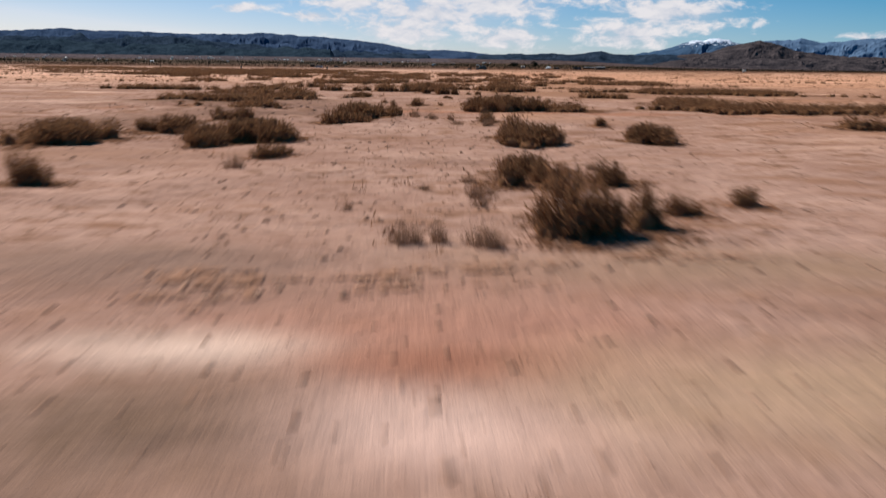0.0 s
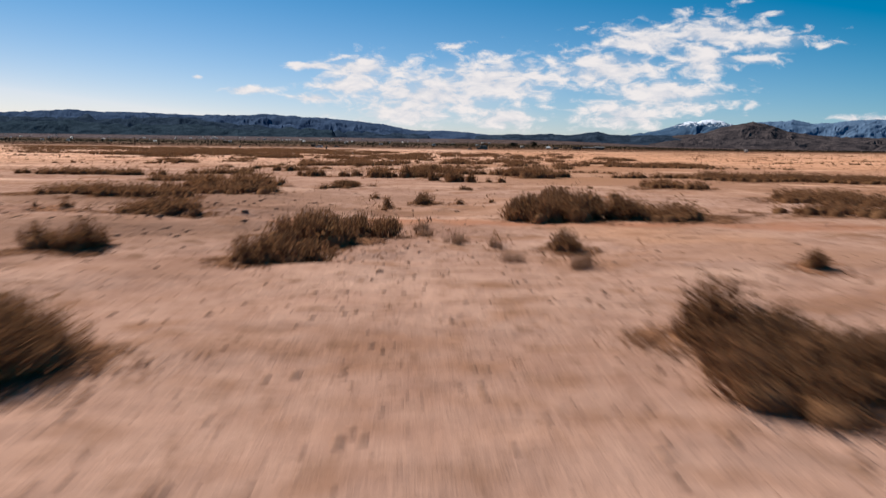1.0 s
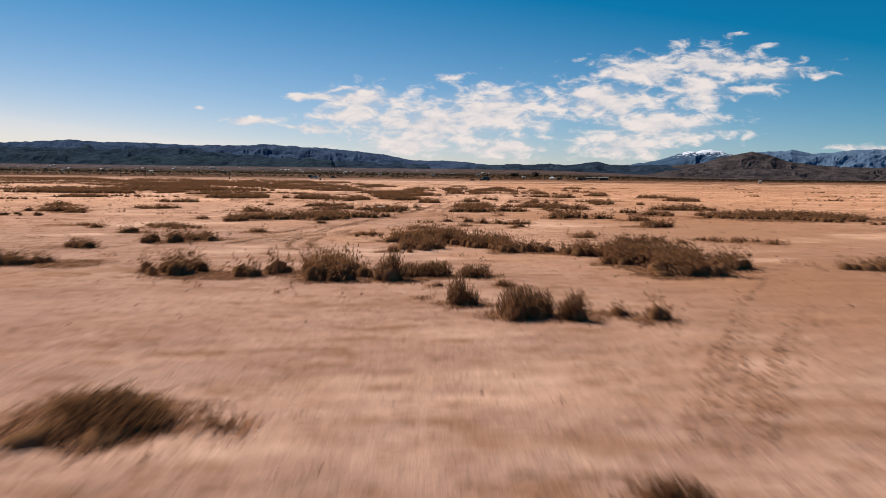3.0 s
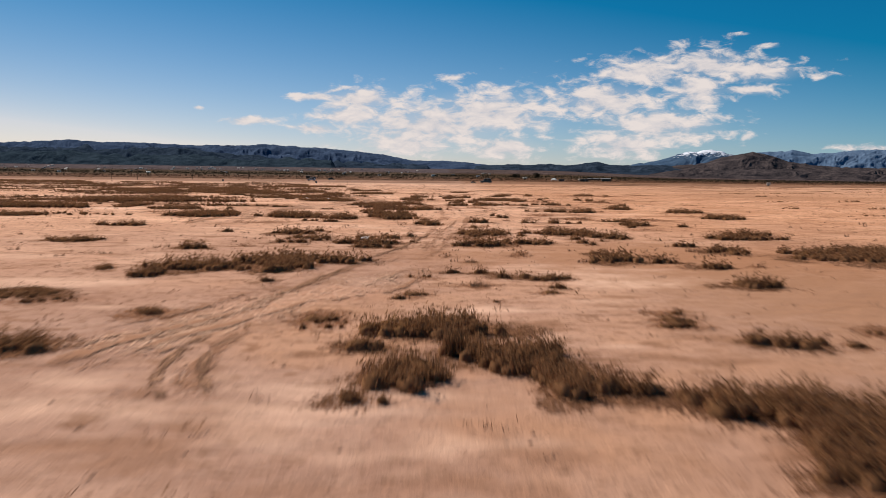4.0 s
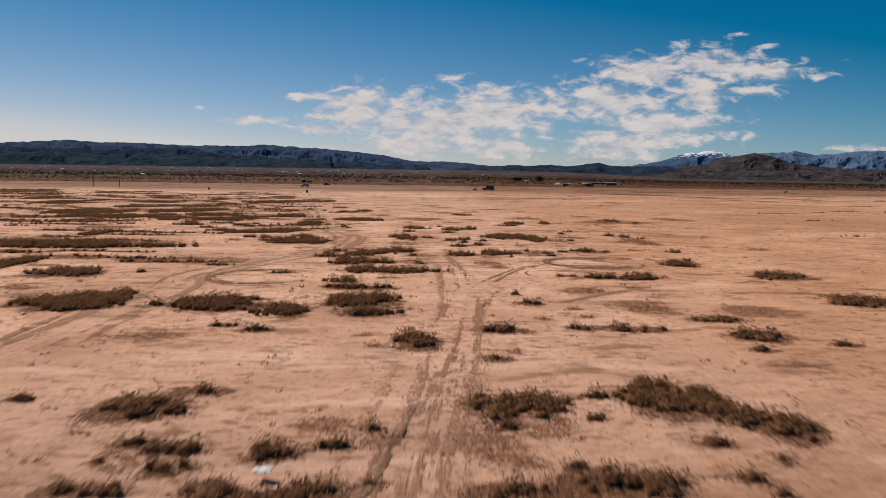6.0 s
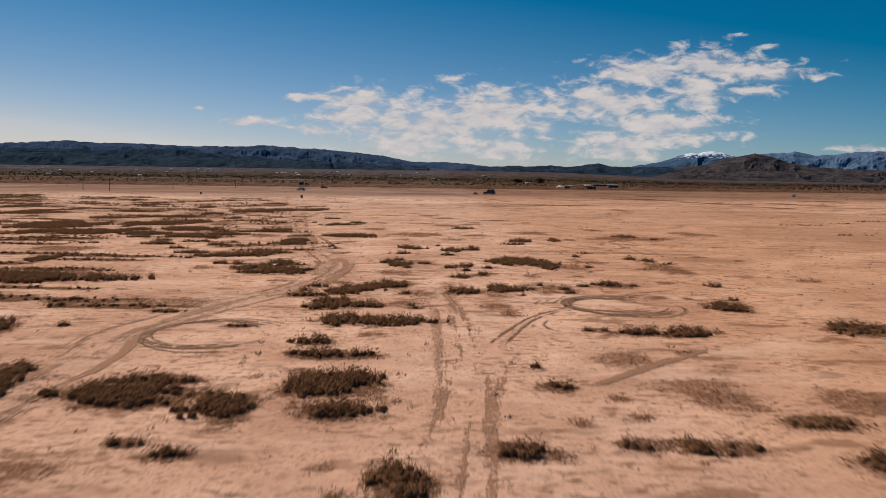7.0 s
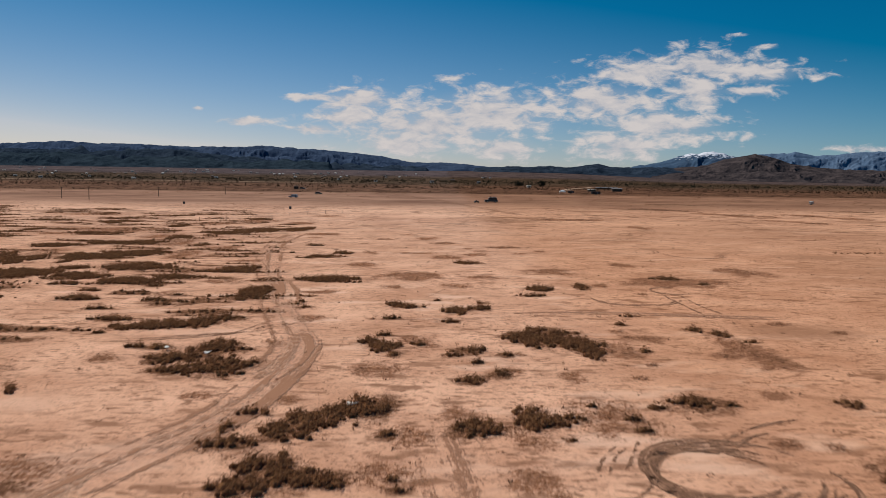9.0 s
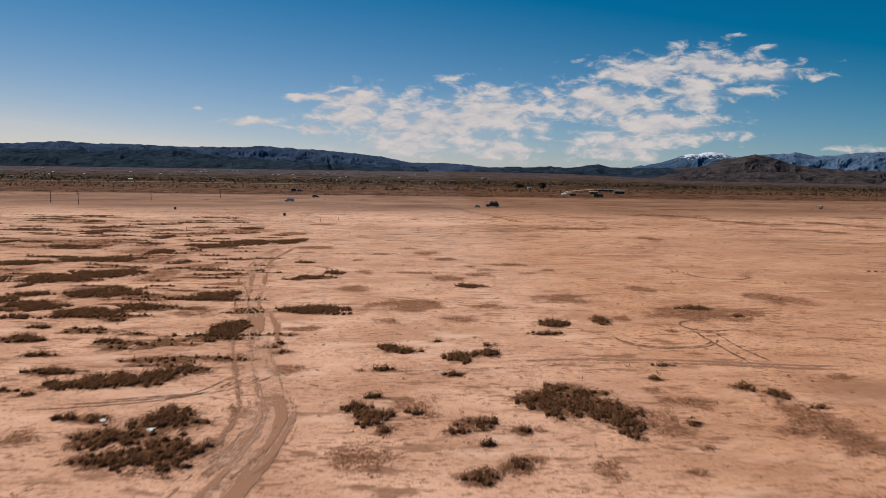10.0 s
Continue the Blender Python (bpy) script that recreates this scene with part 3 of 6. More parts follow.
# ------------------------------------------------------------------ scrub
# patches of scrub on the plain: x, y, half width, half depth, height
DENSE_A = [
    (1.2, 7, 0.42, 0.62, 0.65), (1.9, 7.2, 0.22, 0.4, 0.42), (-5.4, 9.5, 0.32, 0.29, 0.46), (1.4, 9.8, 0.22, 0.13, 0.33), (0.8, 10, 0.24, 0.17, 0.33), (2.2, 10.3, 0.28, 0.19, 0.33), (1.3, 10.5, 0.2, 0.21, 0.33),
    (1.3, 11.2, 0.49, 0.29, 0.33), (-4.8, 15.1, 0.44, 0.41, 0.44), (-8, 15.3, 1.03, 0.92, 0.5), (-3.9, 15.8, 0.62, 0.56, 0.44), (1.8, 15.8, 0.71, 0.64, 0.47), (-4.3, 15.9, 1.18, 0.7, 0.42), (4.1, 15.9, 0.41, 0.38, 0.39),
    (4.3, 16.2, 0.56, 0.6, 0.42), (1.6, 16.6, 0.45, 0.39, 0.53), (-6.5, 17.6, 0.66, 0.5, 0.42), (11.3, 20.5, 0.87, 0.4, 0.42), (-3.2, 20.5, 0.28, 0.21, 0.36)]
DENSE_B = [
    (-2.6, 20.6, 0.48, 0.28, 0.43), (-6.5, 21.5, 0.3, 0.28, 0.37), (-5.9, 21.6, 0.36, 0.33, 0.41), (-2.3, 21.8, 0.37, 0.31, 0.41), (1.2, 22.1, 0.26, 0.22, 0.31), (-2.7, 22.2, 0.71, 0.44, 0.5), (-1.9, 23.3, 0.64, 0.42, 0.44),
    (1.8, 26.3, 1.14, 0.84, 0.57), (3.8, 26.4, 1, 0.57, 0.32), (-6.5, 26.8, 0.76, 0.44, 0.31), (3.7, 27.1, 0.55, 0.5, 0.48), (2.1, 27.2, 0.15, 0.14, 0.28), (4.6, 27.3, 0.71, 0.65, 0.42), (1.4, 27.3, 0.22, 0.2, 0.24),
    (-7.1, 27.4, 0.91, 0.81, 0.36), (1, 27.4, 0.23, 0.21, 0.41), (1.8, 27.8, 0.4, 0.36, 0.56), (12.4, 28, 4.41, 1.8, 0.42), (2.8, 28.5, 0.26, 0.34, 0.47)]
DENSE_C = [
    (-2.1, 29.5, 0.18, 0.17, 0.35), (-1.2, 30.9, 0.3, 0.27, 0.35), (2.4, 31, 0.5, 0.45, 0.47), (-8.9, 31.7, 1.35, 0.96, 0.48), (-10.5, 32.2, 1.91, 1.1, 0.42), (-2.7, 32.5, 0.17, 0.16, 0.28), (10.6, 32.6, 1.7, 1.8, 0.42),
    (-7.1, 33.7, 1.6, 0.97, 0.45), (-9, 36.3, 1.01, 0.89, 0.6), (0, 36.7, 0.2, 0.19, 0.19), (-7.5, 37, 1.06, 0.94, 0.58), (-4.9, 37, 0.18, 0.21, 0.28), (-4.3, 38.1, 0.66, 0.6, 0.25), (8.7, 39.2, 0.66, 0.6, 0.4),
    (-7.4, 39.6, 0.51, 0.47, 0.45), (7.7, 40.1, 0.81, 0.74, 0.45), (-11.7, 42.3, 1.68, 0.93, 0.34), (0.5, 43, 0.26, 0.18, 0.45), (1.7, 43.1, 0.28, 0.19, 0.45)]
DENSE_D = [
    (-0.3, 43.2, 0.49, 0.33, 0.57), (1.2, 43.5, 0.24, 0.16, 0.26), (-1.2, 44.3, 0.27, 0.19, 0.45), (-17.9, 46.8, 3.78, 0.6, 0.42), (-2.6, 47, 0.37, 0.26, 0.59), (-5.7, 47.3, 0.4, 0.28, 0.53), (-3.9, 47.5, 0.78, 0.91, 0.64),
    (-7.2, 47.7, 0.75, 0.51, 0.61), (-1.9, 47.7, 0.54, 0.37, 0.37), (-0.8, 47.7, 0.38, 0.26, 0.29), (17.1, 47.8, 4.82, 2.3, 0.42), (-5.1, 47.9, 0.36, 0.49, 0.6), (3.3, 48.3, 0.46, 0.32, 0.23), (3.9, 48.7, 0.87, 0.59, 0.64),
    (-12.1, 48.9, 2.02, 0.4, 0.42), (5.2, 49.6, 0.7, 0.47, 0.6), (10.4, 49.7, 1.91, 0.4, 0.42), (2.6, 50.1, 0.49, 0.36, 0.53), (3.8, 50.9, 1.04, 1.85, 0.64)]
DENSE_E = [
    (3.8, 51.9, 0.31, 0.81, 0.52), (3.4, 52.6, 0.57, 1.18, 0.53), (2.6, 52.7, 0.66, 0.46, 0.53), (-3, 52.9, 0.24, 0.12, 0.3), (-11.8, 53, 0.56, 0.4, 0.42), (2.3, 53, 0.56, 0.51, 0.53), (1.2, 53.4, 0.66, 0.33, 0.5),
    (15, 53.5, 1.7, 0.4, 0.42), (-2.3, 54.1, 0.66, 0.73, 0.53), (0.3, 54.1, 0.53, 0.93, 0.53), (-10.3, 55, 0.74, 0.51, 0.56), (-0.6, 55.5, 1.09, 0.93, 0.53), (-9.5, 55.8, 0.74, 0.51, 0.42), (-3.2, 56.1, 0.47, 0.24, 0.39),
    (5.1, 56.9, 0.71, 0.36, 0.41), (-1.8, 57.7, 1.51, 0.81, 0.53), (-12.7, 58.5, 0.46, 0.4, 0.42), (-15.1, 60.7, 0.36, 0.39, 0.28), (-12.7, 62, 1.13, 0.66, 0.2)]
DENSE_F = [
    (1.7, 64, 0.28, 0.12, 0.28), (7.7, 64.6, 0.89, 0.52, 0.5), (-11, 65.7, 0.58, 0.84, 0.5), (1.6, 65.9, 0.76, 0.33, 0.31), (0.7, 66.1, 0.66, 0.29, 0.43), (-0.5, 67.1, 0.3, 0.13, 0.32), (-1.4, 67.2, 0.33, 0.15, 0.27),
    (-10.2, 67.5, 1.73, 0.93, 0.5), (-7.1, 68.6, 1.12, 2.23, 0.5), (8.2, 69.1, 0.73, 0.32, 0.5), (-8.5, 69.2, 0.74, 0.97, 0.5), (-5.2, 69.9, 1.01, 0.57, 0.5), (6.7, 70.6, 0.7, 0.3, 0.43), (5, 70.9, 1.06, 0.97, 0.5),
    (-21.4, 71.4, 0.78, 0.61, 0.31), (5.4, 71.5, 0.41, 0.34, 0.5), (4.9, 72.2, 0.38, 0.25, 0.5), (-23, 73.2, 1.39, 1, 0.42), (17.3, 73.2, 4.2, 3.2, 0.42)]
DENSE_G = [
    (4.8, 73.6, 0.48, 0.21, 0.32), (-12.4, 74.3, 0.77, 0.5, 0.42), (10.8, 74.8, 0.87, 1, 0.42), (-4.8, 75.6, 1.01, 0.43, 0.41), (0.1, 76.8, 1.36, 0.55, 0.5), (-6.4, 77.1, 0.47, 0.21, 0.5), (-4.9, 77.2, 0.99, 0.42, 0.5),
    (-19.2, 77.4, 1.38, 0.75, 0.29), (9.8, 77.6, 0.55, 0.24, 0.5), (-8.8, 77.6, 0.61, 0.26, 0.42), (-9.5, 77.7, 0.28, 0.36, 0.34), (-6.4, 77.7, 0.56, 0.24, 0.42), (-4.5, 77.8, 0.67, 0.29, 0.42), (-0.2, 77.9, 0.74, 0.32, 0.42),
    (3.1, 77.9, 0.51, 0.22, 0.42), (5.4, 77.9, 0.23, 0.13, 0.3), (-3.2, 78.2, 0.17, 0.08, 0.26), (2.3, 78.5, 1.24, 0.53, 0.42), (5.1, 78.7, 0.36, 0.18, 0.4)]
DENSE_H = [
    (-7.7, 78.9, 0.55, 0.24, 0.42), (-9.4, 79.2, 0.15, 0.07, 0.24), (1.4, 79.3, 0.25, 0.14, 0.32), (6.3, 79.8, 0.13, 0.19, 0.22), (-5.7, 79.9, 0.55, 0.59, 0.42), (-7.9, 80, 0.78, 0.34, 0.42), (-9.1, 80.4, 0.36, 0.16, 0.41),
    (-4.3, 80.4, 0.4, 0.19, 0.42), (-26.6, 80.5, 0.99, 0.77, 0.31), (5.2, 81, 0.48, 0.28, 0.42), (-3.5, 81.6, 0.28, 0.12, 0.35), (0.1, 81.9, 0.29, 0.13, 0.35), (14.1, 82.2, 2.02, 0.7, 0.42), (7.4, 82.2, 0.66, 1.06, 0.42),
    (12.8, 82.5, 0.45, 0.2, 0.42), (2.5, 82.6, 0.3, 0.4, 0.35), (6.4, 82.9, 0.76, 0.9, 0.42), (-10.1, 83, 1.14, 0.8, 0.42), (0, 83.6, 0.94, 0.99, 0.42)]
DENSE_I = [
    (-13.8, 83.8, 0.36, 0.16, 0.4), (1.1, 83.8, 1.11, 0.94, 0.42), (5.8, 84.3, 0.81, 1.5, 0.42), (4.6, 84.6, 0.99, 1.84, 0.42), (2.9, 84.7, 0.37, 0.16, 0.42), (-9, 84.8, 0.54, 0.24, 0.42), (15.9, 85.3, 1.39, 0.9, 0.42),
    (-21.6, 88.3, 1.5, 0.6, 0.42), (0.1, 89.4, 0.51, 0.22, 0.41), (10.5, 91.3, 0.55, 0.24, 0.36), (-2.8, 92, 0.82, 1.15, 0.5), (14.3, 92.3, 0.55, 0.24, 0.37), (11.5, 93.6, 1.09, 0.86, 0.5), (-9.5, 93.8, 0.71, 0.31, 0.39),
    (0.7, 94.3, 0.84, 0.53, 0.5), (-11.1, 94.6, 0.56, 0.25, 0.4), (6.6, 94.8, 1.13, 0.49, 0.44), (4.4, 95, 0.63, 0.27, 0.35), (11.1, 97.2, 1.29, 0.55, 0.32)]
DENSE_J = [
    (-5.2, 97.8, 1.31, 0.67, 0.5), (-9.5, 98, 1.19, 1.33, 0.5), (-33.9, 98, 2.31, 1.27, 0.36), (-9.6, 98.1, 1.22, 0.52, 0.5), (-4.9, 98.2, 1.11, 0.48, 0.43), (-12.9, 98.8, 1.58, 0.73, 0.5), (-14, 99.5, 1.97, 0.96, 0.5),
    (-20, 99.6, 2.7, 2.03, 0.5), (-10.3, 99.7, 0.74, 0.32, 0.36), (-13, 99.8, 1.98, 0.71, 0.5), (-20.1, 100.1, 1.6, 2.6, 0.42), (-6.1, 100.4, 1.4, 0.55, 0.5), (-7, 101.2, 0.75, 1.46, 0.5), (2.7, 101.3, 0.57, 0.34, 0.5),
    (-13.2, 101.4, 1.69, 0.55, 0.5), (-6.1, 101.6, 1.95, 1.15, 0.5), (19.8, 102.1, 0.82, 0.36, 0.5), (-5.3, 102.2, 1.15, 0.53, 0.5), (-19, 102.6, 0.77, 0.9, 0.42)]
DENSE_K = [
    (20.9, 102.7, 1.5, 1.6, 0.42), (2.3, 104.3, 0.25, 0.12, 0.45), (-6.8, 106, 1.91, 0.55, 0.5), (-7.9, 108.5, 1.16, 0.5, 0.5), (-26.5, 111, 2.53, 1.92, 0.44), (8.6, 111.5, 1.34, 0.58, 0.5), (11, 111.6, 1.28, 0.99, 0.5),
    (-21.8, 111.7, 0.38, 0.17, 0.39), (-12.5, 112.1, 0.58, 0.25, 0.32), (6.4, 112.1, 0.65, 0.28, 0.35), (-41.1, 112.1, 5.41, 2.5, 0.62), (20.9, 113.1, 1.7, 1.3, 0.42), (-4.6, 113.9, 2.18, 1.03, 0.5), (-7.5, 114.1, 0.89, 1.34, 0.5),
    (-18, 116.2, 0.94, 0.41, 0.31), (-32.7, 116.3, 1.18, 3.5, 0.42), (-25.3, 117.6, 0.45, 0.43, 0.5), (-3.5, 118.2, 0.25, 0.1, 0.32), (-9.3, 118.3, 0.94, 0.76, 0.45)]
DENSE_L = [
    (-6.3, 119.1, 1.07, 0.62, 0.45), (-3.8, 119.2, 0.26, 0.15, 0.32), (-7.6, 119.4, 0.98, 0.9, 0.45), (16.3, 119.5, 1.18, 1.14, 0.5), (15.9, 119.5, 0.66, 0.96, 0.45), (-8.9, 120.4, 1.02, 0.99, 0.45), (17.8, 122.6, 0.45, 0.18, 0.45),
    (-11.1, 122.8, 1.19, 0.61, 0.45), (3.8, 123.5, 0.19, 0.1, 0.27), (-4.2, 124, 0.36, 0.45, 0.41), (-11.6, 124.7, 0.56, 0.62, 0.45), (-8.6, 124.7, 1.14, 1.56, 0.45), (-0.2, 124.9, 1, 1.01, 0.45), (7.2, 124.9, 0.36, 0.3, 0.4),
    (2.9, 125.8, 1.24, 0.49, 0.45), (-8.6, 126.2, 0.65, 0.49, 0.45), (-7.2, 126.4, 0.78, 1.65, 0.45), (2.3, 126.4, 0.86, 1.56, 0.45), (7, 126.4, 0.37, 0.45, 0.41)]
DENSE_M = [
    (4.1, 126.4, 0.82, 0.32, 0.45), (-10.9, 126.9, 0.73, 0.52, 0.45), (-5.7, 127.6, 1.11, 1.85, 0.45), (8.7, 128.2, 0.39, 0.24, 0.43), (5.6, 128.4, 0.32, 0.13, 0.37), (12.7, 129, 0.28, 0.38, 0.34), (10.8, 129.1, 1.04, 0.8, 0.45),
    (18.8, 129.2, 0.52, 0.67, 0.45), (-36.6, 129.5, 9.14, 2.5, 0.62), (-0.4, 132.9, 0.74, 0.59, 0.45), (-17.6, 134.1, 1.08, 0.79, 0.45), (1.6, 134.4, 0.51, 0.6, 0.45), (-15.2, 135, 1.82, 1.83, 0.45), (-13.3, 136.2, 0.37, 0.73, 0.41),
    (0.2, 136.9, 0.38, 0.15, 0.43), (0.3, 137, 0.38, 0.15, 0.42), (-18.5, 137.1, 1.65, 1.11, 0.45), (-1.2, 138.6, 0.61, 0.34, 0.45), (-5, 138.8, 0.4, 0.58, 0.43)]
DENSE_N = [
    (2.1, 138.8, 0.44, 0.34, 0.45), (7.7, 139.4, 0.72, 1.56, 0.45), (-14.6, 139.7, 0.5, 0.2, 0.45), (-16.7, 139.9, 1.37, 1.61, 0.45), (-0.1, 139.9, 1.09, 0.75, 0.45), (-21.1, 140, 1.37, 0.5, 0.45), (11.4, 140.5, 0.42, 0.34, 0.45),
    (-5.8, 140.8, 0.98, 1.24, 0.45), (-3.6, 141.7, 0.48, 0.38, 0.45), (-39.3, 142.1, 1.08, 2, 0.42), (7.4, 142.3, 1.35, 1.99, 0.45), (-6.8, 142.4, 0.82, 0.88, 0.45), (19.6, 143.5, 0.55, 0.22, 0.45), (4.9, 143.9, 1.81, 2.86, 0.45),
    (-26.4, 144.3, 0.46, 0.29, 0.45), (-6.1, 144.6, 0.66, 0.26, 0.45), (-27.9, 145, 0.52, 0.31, 0.45), (3.5, 145.1, 0.88, 1.22, 0.45), (7.1, 145.9, 0.84, 0.52, 0.45)]
DENSE_O = [
    (18.5, 146.1, 0.53, 0.91, 0.45), (-25, 146.3, 1.59, 0.73, 0.45), (-22.8, 147.3, 1.85, 1.58, 0.45), (17, 147.4, 0.6, 0.7, 0.45), (-20.4, 148.2, 1.33, 1.65, 0.45), (-27.6, 149.3, 1.36, 0.65, 0.45), (11.9, 149.3, 0.4, 0.36, 0.43),
    (-1.3, 149.8, 0.69, 0.36, 0.45), (-18.9, 149.9, 1.15, 0.99, 0.45), (-5.9, 150.9, 0.88, 0.35, 0.45), (13.4, 152.9, 0.73, 0.29, 0.45), (-30.8, 153.7, 0.93, 0.42, 0.45), (-0.8, 154.6, 1.14, 1.42, 0.45), (1.2, 155.8, 0.9, 0.93, 0.45),
    (-4.7, 156.3, 1.04, 0.67, 0.45), (-6.1, 157.1, 0.73, 1, 0.45), (-27.9, 158.3, 0.99, 0.39, 0.45), (-33.7, 158.3, 1.01, 0.4, 0.45), (-35.1, 158.5, 1.36, 1.19, 0.45)]
DENSE_P = [
    (1.7, 158.5, 0.54, 0.22, 0.45), (-20.5, 159.1, 0.75, 0.46, 0.45), (-2.4, 159.6, 0.35, 0.25, 0.39), (6.4, 163, 1.24, 0.49, 0.45), (-36, 163.3, 1.03, 0.41, 0.45), (-20, 163.8, 1.41, 2.82, 0.45), (7.8, 167.5, 1.33, 1.31, 0.45),
    (-40.6, 167.7, 1.42, 1.07, 0.45), (12.5, 168.9, 0.72, 1.65, 0.45), (-35.3, 169.8, 2.92, 2.15, 0.45), (26.3, 172, 0.5, 0.43, 0.45), (-14.2, 172.6, 3.21, 1.88, 0.45), (-31, 173.1, 2.38, 1.24, 0.45), (-42.3, 173.2, 2.9, 2.41, 0.45),
    (-57.9, 173.7, 1.39, 3.4, 0.42), (-50, 174.8, 3.99, 3.5, 0.42), (23.6, 176, 1.59, 0.85, 0.45), (-55.9, 176.2, 1.81, 2.4, 0.42), (-27.1, 178.2, 3.19, 0.71, 0.45)]
DENSE_Q = [
    (-46.1, 180.1, 1.68, 1.24, 0.45), (-26.3, 180.9, 2.08, 2.47, 0.45), (-35, 181.2, 1.52, 1.05, 0.45), (-39.5, 181.3, 2.85, 3.1, 0.45), (-50.2, 185.8, 0.66, 1.4, 0.42), (-61.5, 187.8, 5.97, 7.1, 0.42), (1.2, 189.8, 1.6, 1.3, 0.42),
    (-47.2, 191.5, 2.12, 1.8, 0.42), (-49.9, 192.6, 3.47, 3.6, 0.42), (-21, 194.1, 0.98, 0.7, 0.42), (-45, 194.6, 2.33, 1.2, 0.42), (-18.6, 195.9, 2.22, 1.3, 0.42), (-45.6, 197.9, 4.41, 2.4, 0.42), (-16.6, 200.6, 1.39, 1.4, 0.42),
    (-62.5, 207.5, 3.16, 2.7, 0.42), (-40.5, 211.6, 0.98, 1.1, 0.42), (-22.8, 212.3, 1.29, 0.8, 0.42), (-57.4, 212.9, 2.12, 2.6, 0.42), (-51.7, 213.5, 3.78, 2.7, 0.42)]
DENSE_R = [
    (-62.4, 216.3, 4.1, 0.5, 0.42), (-87.2, 224.4, 2.33, 7.1, 0.42), (-49.3, 225, 1.91, 3.3, 0.42), (-68.5, 232.2, 3.89, 1.3, 0.42), (-44.3, 237.1, 4.41, 3.1, 0.42), (-83.4, 238.9, 1.08, 3.2, 0.42), (-39.9, 245, 4.41, 4.7, 0.42),
    (-32.8, 246.6, 2.54, 4.2, 0.42), (-30.9, 249.5, 1.18, 4.4, 0.42), (-102.9, 250.2, 2.12, 7.1, 0.42), (-59.6, 254.4, 1.5, 4.1, 0.42), (-77.9, 261.6, 1.81, 2.3, 0.42), (-96.7, 268.8, 5.34, 0.9, 0.42), (-48.6, 281, 2.12, 3, 0.42),
    (-96.9, 302.8, 1.81, 2.8, 0.42)]
DENSE = DENSE_A + DENSE_B + DENSE_C + DENSE_D + DENSE_E + DENSE_F + DENSE_G + DENSE_H + DENSE_I + DENSE_J + DENSE_K + DENSE_L + DENSE_M + DENSE_N + DENSE_O + DENSE_P + DENSE_Q + DENSE_R
LOOSE_A = [
    (2.5, 7.9, 0.21, 0.16, 0.23), (3.4, 8.5, 0.19, 0.15, 0.24), (-3.1, 13, 0.34, 0.24, 0.26), (4.1, 20.5, 0.22, 0.17, 0.24), (-8.7, 27.1, 0.87, 0.4, 0.22), (-2.4, 27.1, 0.1, 0.08, 0.07), (-2.1, 28.7, 0.09, 0.07, 0.12),
    (1.3, 30.4, 0.1, 0.08, 0.16), (-0.3, 31.1, 0.14, 0.11, 0.21), (0.6, 31.2, 0.09, 0.07, 0.16), (4.4, 33.4, 0.2, 0.16, 0.23), (-5.8, 34.5, 0.17, 0.14, 0.09), (-3.3, 37.9, 0.16, 0.12, 0.09), (4.6, 38.2, 0.13, 0.1, 0.15),
    (3.8, 38.4, 0.1, 0.08, 0.11), (-1.9, 44.7, 0.06, 0.03, 0.08), (-1.6, 46.2, 0.14, 0.08, 0.12), (-0.3, 46.3, 0.21, 0.12, 0.12), (-2.5, 52.8, 0.16, 0.11, 0.22)]
LOOSE_B = [
    (9.3, 56.6, 0.3, 0.18, 0.22), (6.4, 56.7, 0.22, 0.14, 0.22), (8.4, 57.6, 1.29, 0.7, 0.22), (8.2, 57.6, 0.7, 0.71, 0.22), (8.3, 57.7, 0.87, 0.6, 0.22), (-4.2, 58.4, 0.48, 1.02, 0.22), (3.5, 58.5, 0.47, 0.2, 0.22),
    (-4.5, 58.7, 0.42, 0.44, 0.22), (3.6, 59.1, 0.44, 0.19, 0.22), (-8.1, 59.1, 0.5, 0.45, 0.22), (-8.3, 59.2, 0.44, 0.56, 0.22), (3.7, 60.1, 0.48, 0.28, 0.22), (-11.9, 60.8, 0.87, 0.4, 0.22), (-12, 61, 0.84, 0.42, 0.22),
    (-0.3, 61.4, 0.1, 0.05, 0.09), (-2.8, 61.7, 0.27, 0.12, 0.19), (-16, 61.8, 1.08, 0.4, 0.22), (-2.4, 62.4, 0.36, 0.16, 0.15), (1.3, 63, 0.29, 0.13, 0.16)]
LOOSE_C = [
    (-7, 64.5, 0.29, 0.18, 0.22), (-2.4, 65.8, 0.48, 0.21, 0.22), (-13, 67.2, 0.44, 0.41, 0.22), (7.2, 69.3, 0.25, 0.56, 0.22), (9.8, 69.4, 0.25, 0.19, 0.22), (-1.5, 71.8, 0.14, 0.19, 0.22), (-1.5, 72.1, 0.16, 0.16, 0.22),
    (6.8, 72.3, 0.37, 0.61, 0.22), (1.5, 72.8, 0.2, 0.09, 0.2), (1.4, 72.9, 0.29, 0.56, 0.22), (1.6, 73.8, 0.18, 0.14, 0.22), (-10.4, 75.3, 0.3, 0.13, 0.18), (-8, 76.6, 0.28, 0.26, 0.22), (1.7, 76.6, 0.21, 0.09, 0.13),
    (-9, 79.3, 0.5, 0.78, 0.2), (0.4, 79.4, 0.31, 0.28, 0.2), (-0.4, 80.5, 0.67, 1.1, 0.2), (-3.4, 80.6, 0.54, 0.23, 0.2), (-4.9, 81.9, 0.5, 0.41, 0.2)]
